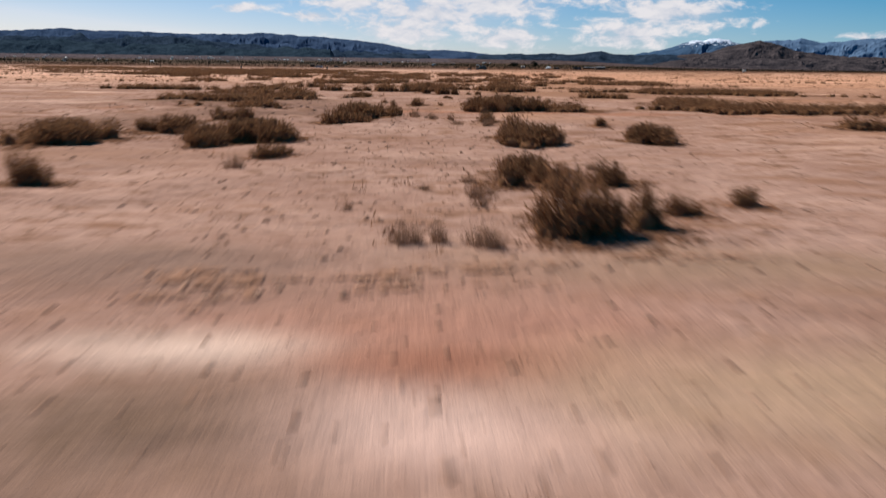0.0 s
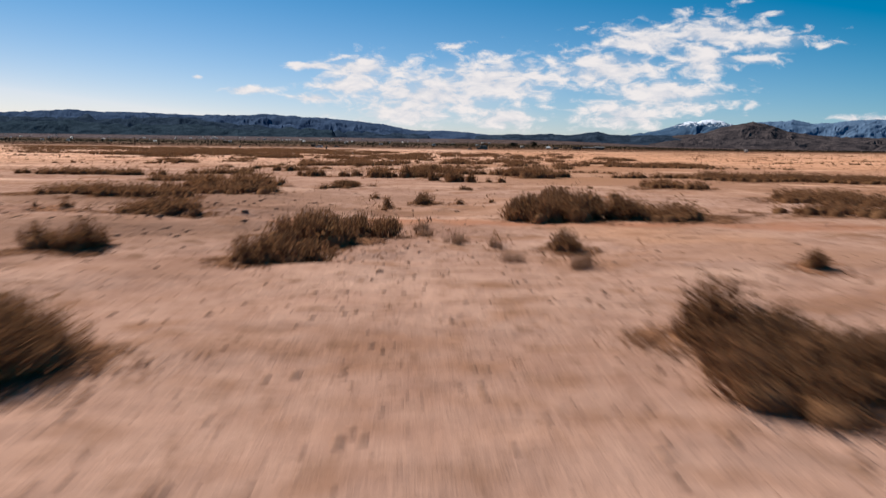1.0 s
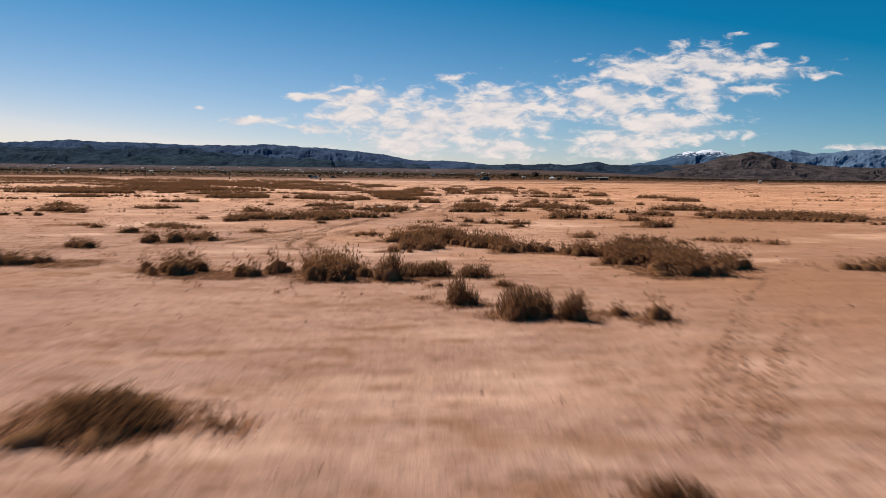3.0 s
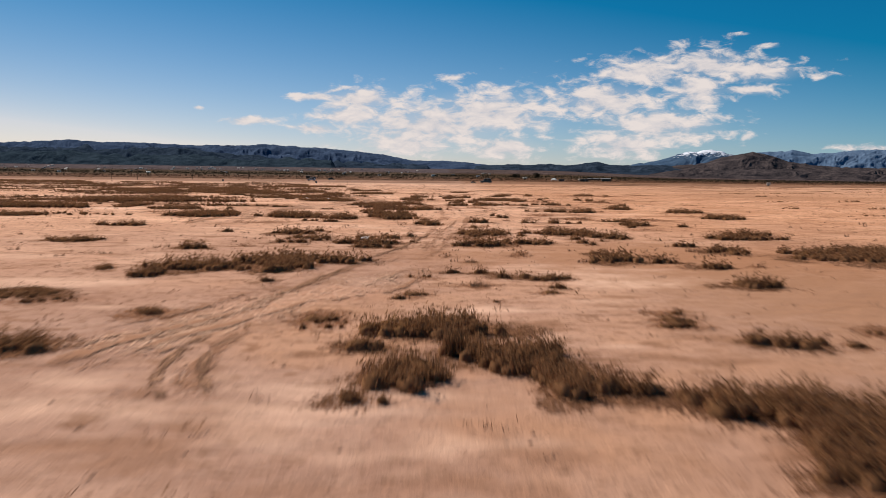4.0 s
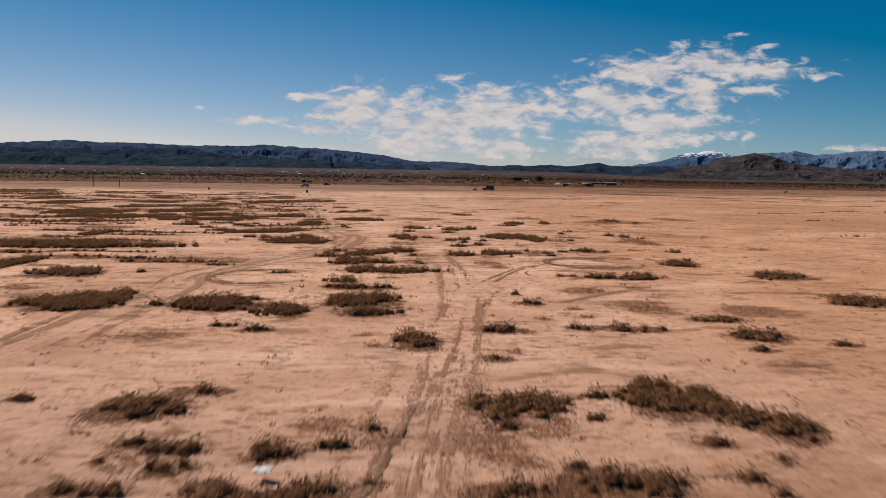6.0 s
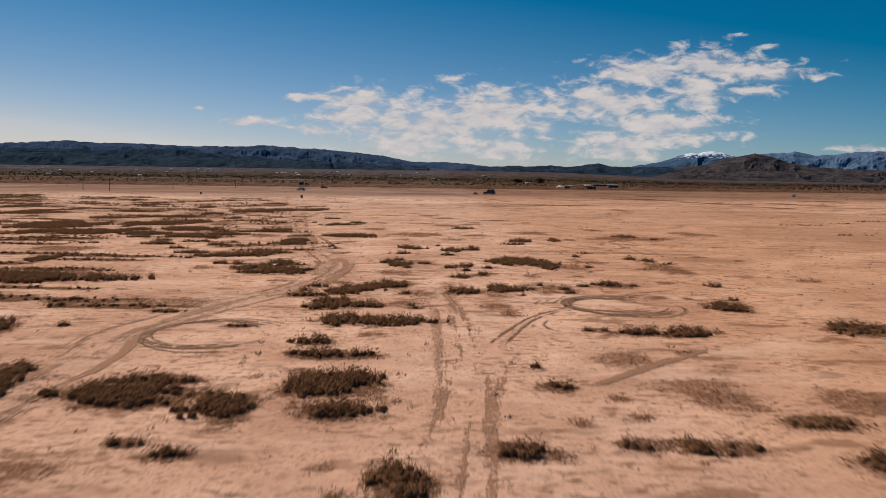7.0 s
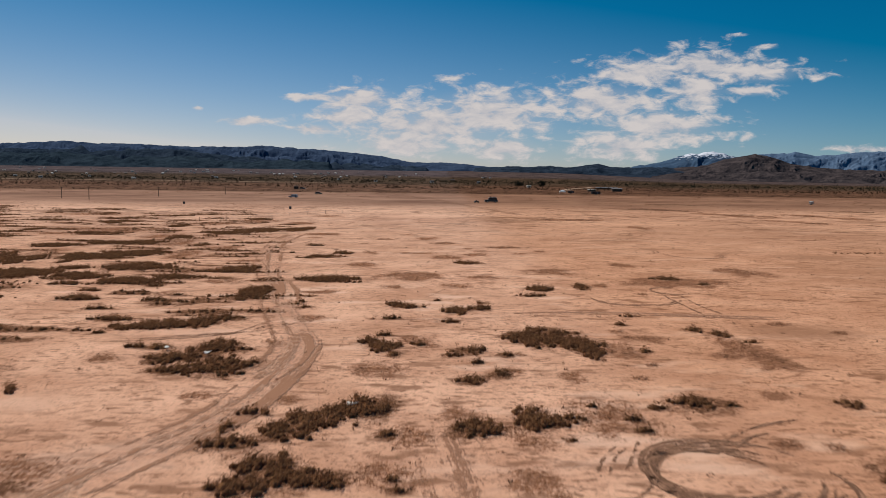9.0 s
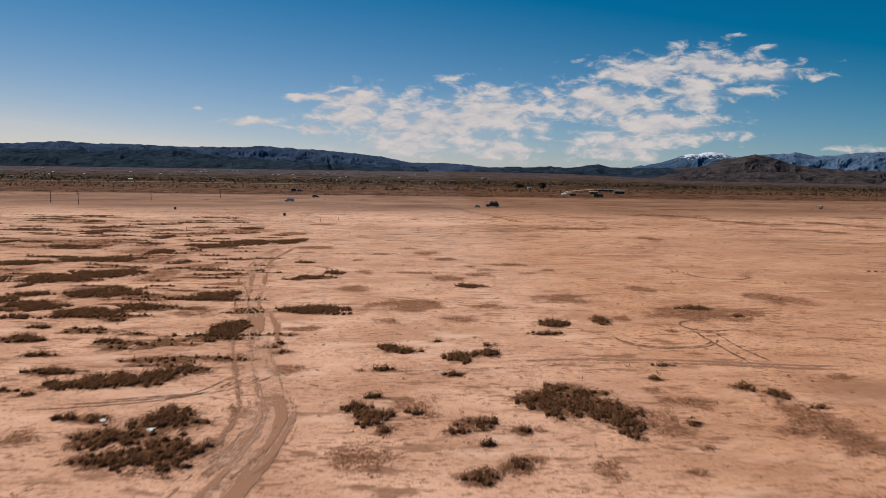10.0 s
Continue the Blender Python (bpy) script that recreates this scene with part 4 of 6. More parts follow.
LOOSE_D = [
    (1.2, 82.5, 1.04, 1.14, 0.2), (10.7, 88.8, 0.81, 0.35, 0.21), (1, 90.5, 0.19, 0.09, 0.21), (-4.3, 91.1, 0.35, 0.15, 0.21), (-14, 92.3, 1.97, 0.87, 0.22), (-5, 92.9, 0.21, 0.32, 0.22), (2.8, 97, 0.3, 0.25, 0.22),
    (5.1, 97.7, 0.37, 0.21, 0.22), (-6.7, 98.5, 0.43, 0.63, 0.22), (-3.5, 99.1, 0.32, 0.14, 0.21), (-4.2, 99.6, 0.37, 0.27, 0.22), (13.7, 99.8, 1.26, 1.18, 0.22), (8.6, 99.8, 1.24, 1.04, 0.22), (5, 99.9, 0.33, 0.28, 0.22),
    (8.6, 100.7, 1.43, 1.12, 0.22), (8.8, 102.1, 1.19, 0.51, 0.16), (-9.2, 102.2, 0.28, 0.18, 0.22), (-25.7, 104.4, 1.08, 0.6, 0.22), (6.5, 105.7, 1.21, 1.4, 0.22)]
LOOSE_E = [
    (9.7, 107.3, 0.39, 0.17, 0.2), (-5.4, 110.5, 0.62, 0.45, 0.22), (12.8, 111.8, 0.45, 0.61, 0.22), (-8.9, 113.8, 0.41, 0.24, 0.22), (-30.7, 114.7, 2.33, 0.4, 0.22), (2.1, 116.1, 0.36, 0.16, 0.22), (2.3, 117.1, 0.5, 1.01, 0.2),
    (-7.5, 117.9, 0.73, 0.42, 0.2), (-19, 119, 2.49, 1.6, 0.22), (1.5, 119.1, 0.74, 1.06, 0.2), (-4.1, 119.6, 1.14, 1.02, 0.2), (16.8, 120.6, 1.2, 1.97, 0.2), (-10, 121.5, 0.56, 0.41, 0.2), (14.9, 123.1, 0.34, 0.31, 0.2),
    (13, 123.4, 0.37, 0.38, 0.2), (-3.4, 123.7, 0.66, 1.28, 0.2), (1.9, 123.8, 0.69, 1, 0.2), (6.2, 126.9, 1.89, 2.31, 0.2), (-1.3, 127.1, 0.63, 1.16, 0.2)]
LOOSE_F = [
    (-27.5, 127.7, 0.77, 0.4, 0.22), (10.6, 128.2, 2.08, 0.66, 0.2), (-9.7, 128.7, 0.56, 0.45, 0.2), (-14.2, 129.4, 0.57, 0.47, 0.2), (15.6, 130.6, 0.5, 0.71, 0.2), (-13.7, 132.4, 0.37, 0.18, 0.2), (9.4, 133.8, 0.46, 0.31, 0.2),
    (5.5, 133.9, 0.8, 0.92, 0.2), (-32.9, 134.4, 1.39, 0.4, 0.22), (2.3, 134.8, 0.39, 0.33, 0.2), (-5.8, 135.2, 1.35, 1.55, 0.2), (-22.6, 136.6, 0.79, 0.98, 0.2), (10.9, 136.9, 0.42, 0.19, 0.2), (18.8, 137.4, 1.11, 1.76, 0.2),
    (3.1, 139.1, 0.44, 0.31, 0.2), (18.5, 139.2, 1.25, 2.22, 0.2), (16.5, 139.4, 0.72, 0.74, 0.2), (9.8, 141, 1.31, 2.6, 0.2), (18.1, 141.7, 1.1, 2.23, 0.2)]
LOOSE_G = [
    (-13.5, 142, 0.48, 0.38, 0.2), (-3.3, 142.5, 1.07, 2, 0.2), (12.3, 144.4, 1.27, 0.86, 0.2), (18, 146, 0.79, 1.62, 0.2), (11, 146.8, 0.65, 0.51, 0.2), (27.8, 147.1, 0.42, 0.57, 0.2), (24.8, 150.2, 0.7, 0.28, 0.2),
    (24.7, 150.2, 0.75, 0.47, 0.2), (-12.3, 150.4, 0.81, 1.07, 0.2), (-7.5, 150.7, 0.35, 0.25, 0.2), (-42.9, 152, 3.37, 2.3, 0.22), (-17, 154.3, 0.63, 0.58, 0.2), (-49.6, 161.7, 2.54, 1.8, 0.22), (-28.6, 161.8, 0.72, 0.66, 0.2),
    (-20.7, 162.8, 1.17, 3.17, 0.2), (-45.9, 163.9, 1.6, 2.9, 0.22), (-13.9, 164.2, 1.12, 0.73, 0.2), (17.8, 164.8, 0.3, 0.52, 0.2), (-7, 167.9, 0.95, 1, 0.2)]
LOOSE_H = [
    (-30.2, 168.9, 0.4, 0.27, 0.2), (-0.5, 169, 1.53, 1.73, 0.2), (14.6, 170.2, 0.65, 1.53, 0.2), (-25.2, 171, 1.98, 1.85, 0.2), (23.6, 172.9, 5.27, 3.39, 0.2), (2.6, 176, 1.77, 1.31, 0.2), (-5.7, 176.4, 3.56, 3.22, 0.2),
    (10.8, 182, 2.68, 2.54, 0.2), (34.5, 183.2, 2.72, 3.25, 0.2), (-40.9, 184.5, 2.85, 2.2, 0.22), (-12.3, 186.8, 1.91, 2.8, 0.22), (21.4, 189.3, 1.46, 1.62, 0.2), (-27.4, 189.7, 2.12, 1.2, 0.22), (-37.6, 192, 1.91, 2, 0.22),
    (-1.4, 196.5, 1.7, 2.5, 0.22), (-34, 197.4, 1.5, 1.5, 0.22), (-38.7, 198.1, 2.22, 5.6, 0.22), (-58.9, 199.8, 2.22, 2.1, 0.22), (3.1, 200.8, 1.81, 2.2, 0.22)]
LOOSE_I = [
    (-7, 201.7, 3.16, 1, 0.22), (-12.8, 202, 1.18, 1.9, 0.22), (9.4, 202.9, 1.08, 0.8, 0.22), (3.8, 205.5, 1.08, 0.8, 0.22), (-30.7, 205.7, 0.87, 0.5, 0.22), (-35.8, 206.6, 2.85, 2.5, 0.22), (-57.8, 207.1, 1.18, 1.2, 0.22),
    (-45.6, 214.1, 2.54, 5.5, 0.22), (-71.5, 220.2, 1.81, 0.4, 0.22), (-60.3, 221.1, 1.6, 0.8, 0.22), (-43, 225.5, 1.7, 1.3, 0.22), (-17.7, 225.6, 2.02, 0.4, 0.22), (-52.2, 225.9, 4.93, 4.5, 0.22), (-25.1, 227.1, 1.5, 0.9, 0.22),
    (-4.9, 228.6, 2.02, 2.8, 0.22), (-74.1, 230.7, 5.24, 2.4, 0.22), (-36.9, 232.7, 2.33, 1, 0.22), (68.4, 233.8, 0.87, 0.5, 0.22), (-25.9, 235.8, 2.85, 2.7, 0.22)]
LOOSE_J = [
    (-8.2, 236.4, 1.6, 1.1, 0.22), (-65.7, 238, 5.55, 4.4, 0.22), (-79.4, 242.1, 6.8, 1.2, 0.22), (-69.5, 242.4, 12.73, 4.7, 0.22), (-24.9, 247.4, 1.18, 0.4, 0.22), (-54.2, 263.2, 4.62, 4.9, 0.22), (43.3, 265.4, 2.33, 5, 0.22),
    (-34.2, 266.3, 1.29, 3.5, 0.22), (-76.3, 267.3, 1.7, 4.3, 0.22), (-36.6, 267.6, 2.22, 3.6, 0.22), (-47.7, 274.8, 5.24, 5.7, 0.22), (-99, 296.4, 8.78, 4, 0.22), (95.6, 298.7, 2.54, 3, 0.22), (-34.3, 300.3, 3.47, 3.1, 0.22),
    (90.8, 302.2, 3.06, 3.1, 0.22), (122.1, 317.6, 5.45, 7.1, 0.22), (91.5, 327, 3.89, 4.2, 0.22), (86.2, 340.6, 4.1, 4.8, 0.22), (-120.4, 369.2, 6.59, 7.1, 0.22)]
LOOSE_K = [
    (-159.9, 372.4, 3.89, 7.1, 0.22), (113.6, 375.3, 9.5, 7.1, 0.22), (-137.2, 378.6, 6.7, 7.1, 0.22), (-81.8, 379.1, 14.7, 7.1, 0.22), (72.9, 436.3, 8.46, 7.1, 0.22), (99.5, 462.7, 10.86, 7.1, 0.22)]
LOOSE = LOOSE_A + LOOSE_B + LOOSE_C + LOOSE_D + LOOSE_E + LOOSE_F + LOOSE_G + LOOSE_H + LOOSE_I + LOOSE_J + LOOSE_K
DRY_A = [
    (0.3, 6.5, 0.22, 0.17, 0.3), (-0.4, 6.6, 0.17, 0.14, 0.28), (-0.1, 6.7, 0.13, 0.23, 0.3), (-1.1, 8, 0.08, 0.07, 0.16), (0.4, 8.5, 0.14, 0.09, 0.18), (1.5, 8.7, 0.18, 0.26, 0.28), (0.3, 9.1, 0.17, 0.13, 0.24),
    (0.4, 9.3, 0.23, 0.13, 0.13), (-0.3, 9.6, 0.16, 0.09, 0.1), (0.3, 10.2, 0.14, 0.1, 0.16), (-3.2, 11.2, 0.21, 0.21, 0.28), (2.3, 11.4, 0.22, 0.15, 0.21), (1.1, 20.3, 0.18, 0.31, 0.28), (1.2, 20.6, 0.07, 0.12, 0.23),
    (0.2, 21, 0.25, 0.14, 0.2), (0.1, 21.9, 0.12, 0.26, 0.3), (-0.5, 22.4, 0.23, 0.43, 0.28), (-0.4, 22.7, 0.16, 0.12, 0.17), (-1, 23.8, 0.2, 0.23, 0.26)]
DRY_B = [
    (-1.1, 24.4, 0.18, 0.15, 0.23), (-3.3, 27.4, 0.08, 0.06, 0.18), (-0.7, 64.2, 0.47, 0.2, 0.22), (-0.6, 70.2, 0.26, 0.11, 0.15), (28.2, 133.2, 1.08, 1, 0.25), (12.9, 206.6, 0.87, 1.1, 0.25), (1.7, 209.9, 0.87, 0.8, 0.25),
    (-8.3, 210.6, 0.87, 0.5, 0.25), (7.7, 212.3, 2.64, 1.9, 0.25), (-15.6, 216.2, 0.98, 0.9, 0.25), (-2, 219, 1.91, 2.2, 0.25), (-12.3, 226.1, 2.22, 1.2, 0.25), (98.5, 291.4, 3.26, 3.1, 0.25), (32, 295.7, 10.23, 4.4, 0.25),
    (99.5, 324.8, 3.37, 3.1, 0.25), (91.4, 333.1, 2.95, 4.9, 0.25), (117.3, 333.9, 4.1, 6.5, 0.25), (79.9, 364.4, 7.74, 7.1, 0.25), (150, 371.8, 10.54, 6.9, 0.25)]
DRY_C = [
    (73.7, 374.2, 11.38, 7.1, 0.25), (102, 427, 15.33, 7.1, 0.25)]
DRY = DRY_A + DRY_B + DRY_C
rng = np.random.default_rng(7)


def blades(base, way, length, width, gen, taper=0.25):
    """Narrow four-cornered blades from base points along way."""
    side = np.cross(way, gen.normal(size=way.shape))
    side /= np.linalg.norm(side, axis=1, keepdims=True) + 1e-9
    tip = base + way * length[:, None]
    w = width[:, None] * side / 2
    verts = np.stack([base - w, base + w, tip + w * taper, tip - w * taper], 1).reshape(-1, 3)
    return verts, np.arange(len(verts)).reshape(-1, 4)


def both(pair):
    (a, fa), (b, fb) = pair
    return np.concatenate([a, b]), np.concatenate([fa, fb + len(a)])


def shrub_arrays(seed, twigs, leaves, leaf_length, leaf_width, core=6, wild=0.32):
    """A rounded twiggy shrub, a metre wide and high: bunches of curved twigs, small shoots along them, and a dense heart."""
    gen = np.random.default_rng(seed)
    total = max(twigs, 30)
    bunch = gen.uniform(0, 1, (8, 2)) * (2 * math.pi, 1)
    pick = gen.integers(0, 8, total)
    az = bunch[pick, 0] + gen.normal(0, 0.5, total)
    r = np.clip(np.sqrt(bunch[pick, 1]) + gen.normal(0, 0.18, total), 0.02, 1.05)
    flat = np.stack([0.5 * r * np.cos(az), 0.5 * r * np.sin(az)], -1)
    tip = np.column_stack([flat, (1.02 - 0.42 * r ** 3) * gen.uniform(0.62, 1.08, total)])
    base = np.column_stack([flat * 0.5, np.full(total, -0.03)])
    bend = base + (tip - base) * np.array([0.7, 0.7, 0.45]) + gen.normal(0, 0.02, (total, 3))
    side = np.cross(tip - base, gen.normal(size=(total, 3)))[:twigs]
    side *= min(leaf_width * 0.25, 0.007) / (np.linalg.norm(side, axis=1, keepdims=True) + 1e-9)
    root, knee, end = base[:twigs], bend[:twigs], tip[:twigs]
    stem_verts = np.stack([root - side, root + side, knee - 0.8 * side, knee + 0.8 * side, end - 0.4 * side, end + 0.4 * side], 1).reshape(-1, 3)
    row = 6 * np.arange(twigs)[:, None]
    stem = (stem_verts, np.concatenate([row + (0, 1, 3, 2), row + (2, 3, 5, 4)]))
    k = gen.integers(0, total, leaves)
    at = gen.uniform(-0.7, 1.0, leaves)[:, None]         # below and above the bend
    spot = np.where(at < 0, bend[k] * (1 + at) - base[k] * at, bend[k] * (1 - at) + tip[k] * at) + gen.normal(0, 0.05, (leaves, 3))
    spot[:, 2] = np.maximum(spot[:, 2], 0.02)
    out = (tip - base)[k] + np.array([0, 0, 0.25]) + gen.normal(0, wild, (leaves, 3))
    out /= np.linalg.norm(out, axis=1, keepdims=True)
    leaf = blades(spot, out, leaf_length * gen.uniform(0.6, 1.3, leaves), leaf_width * gen.uniform(0.7, 1.3, leaves), gen, 0.35)
    if core:
        rings = [(0.3, -0.05), (0.32, 0.2), (0.2, 0.36), (0.03, 0.42)] if core > 5 else [(0.32, -0.05), (0.28, 0.28), (0.05, 0.42)]
        a = np.arange(core) * 2 * math.pi / core
        ball = np.concatenate([np.stack([r * np.cos(a) * gen.uniform(0.75, 1.2, core), r * np.sin(a) * gen.uniform(0.75, 1.2, core), z + gen.uniform(-0.05, 0.05, core)], -1) for r, z in rings])
        quads = np.array([(m * core + n, m * core + (n + 1) % core, (m + 1) * core + (n + 1) % core, (m + 1) * core + n) for m in range(len(rings) - 1) for n in range(core)])
        leaf = both((leaf, (ball, quads)))
    return stem, leaf


def grass_arrays(seed, count, tall=0.35, width=0.012):
    """A thin tuft of dry stalks."""
    gen = np.random.default_rng(seed)
    az, tilt = gen.uniform(0, 2 * math.pi, count), np.abs(gen.normal(0, 0.4, count))
    way = np.stack([np.cos(az) * np.sin(tilt), np.sin(az) * np.sin(tilt), np.cos(tilt)], -1)
    base = np.stack([gen.normal(0, 0.12, count), gen.normal(0, 0.12, count), np.full(count, -0.01)], -1)
    return blades(base, way, tall * gen.uniform(0.4, 1.1, count), np.full(count, width), gen)


def scatter(patches, per_area, smallest=0.36, largest=0.85, gaps=-0.35):
    """Bushes (x, y, width, height) over rounded patches with uneven rims and bare gaps; a small patch is one bush."""
    spots = []
    for x, y, rx, ry, tall in patches:
        if rx < 0.48:
            spots.append((x, y, 1.75 * rx, tall * 1.05))
            for _ in range(rng.integers(2, 5)):
                q, a = rng.uniform(0.45, 0.8), rng.uniform(0, 2 * math.pi)
                spots.append((x + 0.62 * rx * math.cos(a), y + 0.62 * min(ry, rx) * math.sin(a), 2 * rx * q, tall * (0.25 + 0.65 * q)))
            continue
        far_off = max(1.0, (y - 130) / 90)              # far off, fewer and wider clumps
        n = max(3, int(round(per_area * math.pi * rx * ry / far_off ** 1.1 * rng.uniform(0.9, 1.1))))
        a, r = rng.uniform(0, 2 * math.pi, n), rng.uniform(0, 1, n) ** 0.5
        rim = 1 + 0.16 * np.sin(3 * a + x) + 0.13 * np.sin(5 * a + 2 * y) + 0.08 * np.sin(9 * a + x + y)
        size = rng.uniform(smallest, largest, n) * (1.12 - 0.4 * r) * min(1.0, 0.7 + 0.3 * rx) * far_off ** 0.7
        ix, iy = np.maximum(rx - 0.14 * size, 0.5 * rx), np.maximum(ry - 0.14 * size, 0.5 * ry)
        px, py = x + ix * r * rim * np.cos(a), y + iy * r * rim * np.sin(a)
        py = py + 0.25 * iy * value_noise(px / (0.6 * rx + 0.3) + x, py * 0 + y, 79)      # bent rows
        grain = 0.4 + 0.004 * y
        open_ = value_noise(px / grain, py / (1.3 * grain), 77) + 0.3 * rng.uniform(-1, 1, n) > gaps
        if n > 6:
            px, py, size = px[open_], py[open_], size[open_]
        spots += [(float(p), float(q), s, tall * (0.68 + 0.36 * s / largest) * rng.uniform(0.75, 1.1)) for p, q, s in zip(px, py, size)]
    return spots


def joined(name, label, category, spots, templates, mat):
    """One mesh of many plants."""
    if not spots:
        return None
    verts, faces, total = [], [], 0
    turn = rng.uniform(0, 2 * math.pi, len(spots))
    for k, (x, y, s, h) in enumerate(spots):
        v, f = templates[k % len(templates)]
        c, d = math.cos(turn[k]) * s, math.sin(turn[k]) * s
        w = np.stack([v[:, 0] * c - v[:, 1] * d + x, v[:, 0] * d + v[:, 1] * c + y, v[:, 2] * h + float(ground_z(x, y))], -1)
        verts.append(w)
        faces.append(f + total)
        total += len(v)
    return tagged(new(name, mesh_of(name, np.concatenate(verts), np.concatenate(faces), mat)), label, category, kind="stuff")


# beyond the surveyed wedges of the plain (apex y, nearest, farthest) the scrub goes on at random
WEDGES = [(101.8, 28, 340), (76.2, 19, 68), (63.0, 14, 55), (52.9, 10, 40), (42.5, 7, 28), (35.2, 5, 43), (23.7, 3.8, 36), (11.0, 3, 50), (0, 2.5, 31)]


def outlying(count):
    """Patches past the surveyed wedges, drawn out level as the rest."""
    found = []
    while len(found) < count:
        y = rng.uniform(6, 330)
        x = rng.uniform(-1, 1) * (25 + 0.75 * y)
        if any(near < y - apex < far and abs(x + 1.6) < 0.585 * (y - apex) + 1 for apex, near, far in WEDGES) or abs(x + 1) < 4:
            continue
        if (x > 0 or y < 80) and rng.uniform() < 0.45:
            continue
        found.append((x, y, rng.uniform(0.6, 2.6) * (1 + y / 170), rng.uniform(0.3, 0.8) * (1 + y / 200), 0.35))
    return found


# long rows of low brush on the flat to the west
west = []
while len(west) < 170:
    y = rng.uniform(115, 345)
    x = -0.6 * (y - 101.8) - 6 - 45 * rng.uniform() ** 1.3
    west.append((x, y, rng.uniform(2, 7) * (0.4 + y / 300), rng.uniform(0.5, 1.5) * (0.4 + y / 300), 0.4))

while len(west) < 370:
    y = rng.uniform(150, 330)
    x = rng.uniform(-0.56, -0.22) * (y - 102) - 2
    if rng.uniform() < 1.25 - abs(x + 0.42 * (y - 102)) / (0.25 * (y - 102)):
        west.append((x, y, rng.uniform(0.8, 4.0) * y / 200, rng.uniform(0.3, 1.0) * y / 200, 0.45))

# far side of the bare plain: thin rows and single bushes
fringe = [(rng.uniform(60, 330), rng.uniform(330, 640), rng.uniform(1.5, 7), rng.uniform(0.3, 1.1), 0.5) for _ in range(290)]
fringe += [(rng.uniform(-330, 60), rng.uniform(470, 640), rng.uniform(1, 6), rng.uniform(0.4, 1.2), 0.5) for _ in range(120)]

for _ in range(330):
    y = rng.uniform(215, 560)
    fringe.append((rng.uniform(-0.3, 0.6) * (y - 100), y, rng.uniform(0.5, 3.5), rng.uniform(0.2, 0.6), 0.3))

dense = scatter([p for p in DENSE if p[1] < 62], 12.0, 0.5, 0.98, -0.8) + scatter([p for p in DENSE if 62 <= p[1] < 112], 9.0, 0.5, 0.98, -0.78) + scatter([(x, y, 1.14 * rx, 1.14 * ry, tall) for x, y, rx, ry, tall in DENSE if y >= 112], 8.0, 0.45, 0.98, -0.7)
open_scrub = scatter([p for p in LOOSE if p[1] < 180], 5.0, 0.2, 0.42, -0.3) + scatter([p for p in LOOSE if p[1] >= 180], 2.0, 0.3, 0.6, -0.2)
beyond = scatter(outlying(150), 1.8)
shrubs = dense + open_scrub
for _ in range(1500):                                   # single small plants
    y = 18 + 300 * rng.uniform() ** 1.2
    s = 0.16 + 0.3 * rng.uniform() ** 2
    open_scrub.append((rng.uniform(-1, 1) * (12 + 0.6 * y), y, s * 1.2, s * 0.6))
near = sorted((s for s in shrubs if 0 < s[1] < 100 and s[2] > 0.3), key=lambda s: abs(s[0] + 1.5) + 0.16 * s[1])[:300]
chosen = set(near)
close = [s for s in shrubs if s not in chosen and s[1] < 68]
middle = [s for s in dense if s not in chosen and 68 <= s[1] < 185]
far = [s for s in dense if s not in chosen and s[1] >= 185] + beyond
pale = [s for s in open_scrub if s not in chosen and s[1] >= 68] + scatter(fringe, 2.6)

# ragged rims: small low plants in and about every patch
rim = []
for x, y, rx, ry, tall in DENSE + LOOSE + DRY:
    if y > 330:
        continue
    n = int(min(90, 3 + 3.0 * rx * ry * (1.5 if y > 40 else 1.0) + 3 * rx))
    a, r = rng.uniform(0, 2 * math.pi, n), 0.2 + np.abs(rng.normal(0, 0.65, n))
    wide, deep = rx + 0.25 + 0.004 * y, ry + 0.3 + 0.006 * y
    for px, py in zip(x + wide * r * np.cos(a), y + deep * r * np.sin(a)):
        q = 0.07 + 0.24 * rng.uniform() ** 1.8
        rim.append((float(px), float(py), q * 1.3, q * 0.8))
for _ in range(800):                                    # single small plants on the flat to the west
    y = rng.uniform(45, 150)
    q = 0.12 + 0.3 * rng.uniform() ** 2
    rim.append((-4 - (6 + 0.42 * y) * rng.uniform(), y, q * 1.4, q * 0.7))
MODELS = []
for k in range(6):
    stem, leaf = shrub_arrays(100 + k, 90, 660, 0.12, 0.03)
    MODELS.append((mesh_of("stem", *stem, TWIG), mesh_of("crown", *leaf, LEAF)))
for k, (x, y, s, h) in enumerate(near):
    shrub = new("shrub")
    shrub.location, shrub.rotation_euler, shrub.scale = (x, y, float(ground_z(x, y))), (0, 0, rng.uniform(0, 6.28)), (s, s * rng.uniform(0.85, 1.15), h)
    tall = "tall " if h > 0.45 else "low " if h < 0.25 else ""
    tagged(shrub, tall + "dark brown twiggy desert shrub on pale sand", "shrub", "desert shrubs on the plain")
    for name, mesh in zip(("stem", "crown"), MODELS[k % 6]):
        new(name, mesh).parent = shrub
joined("near_scrub", "dark brown twiggy scrub in patches on sand", "scrub", close, [both(shrub_arrays(180 + k, 3, 76, 0.13, 0.048, 5, 0.5)) for k in range(6)], LEAF)
joined("scrub", "dark brown desert scrub in loose patches on sand", "scrub", middle, [shrub_arrays(200 + k, 1, 29, 0.16, 0.095, 4, 1.0)[1] for k in range(6)], LEAF)
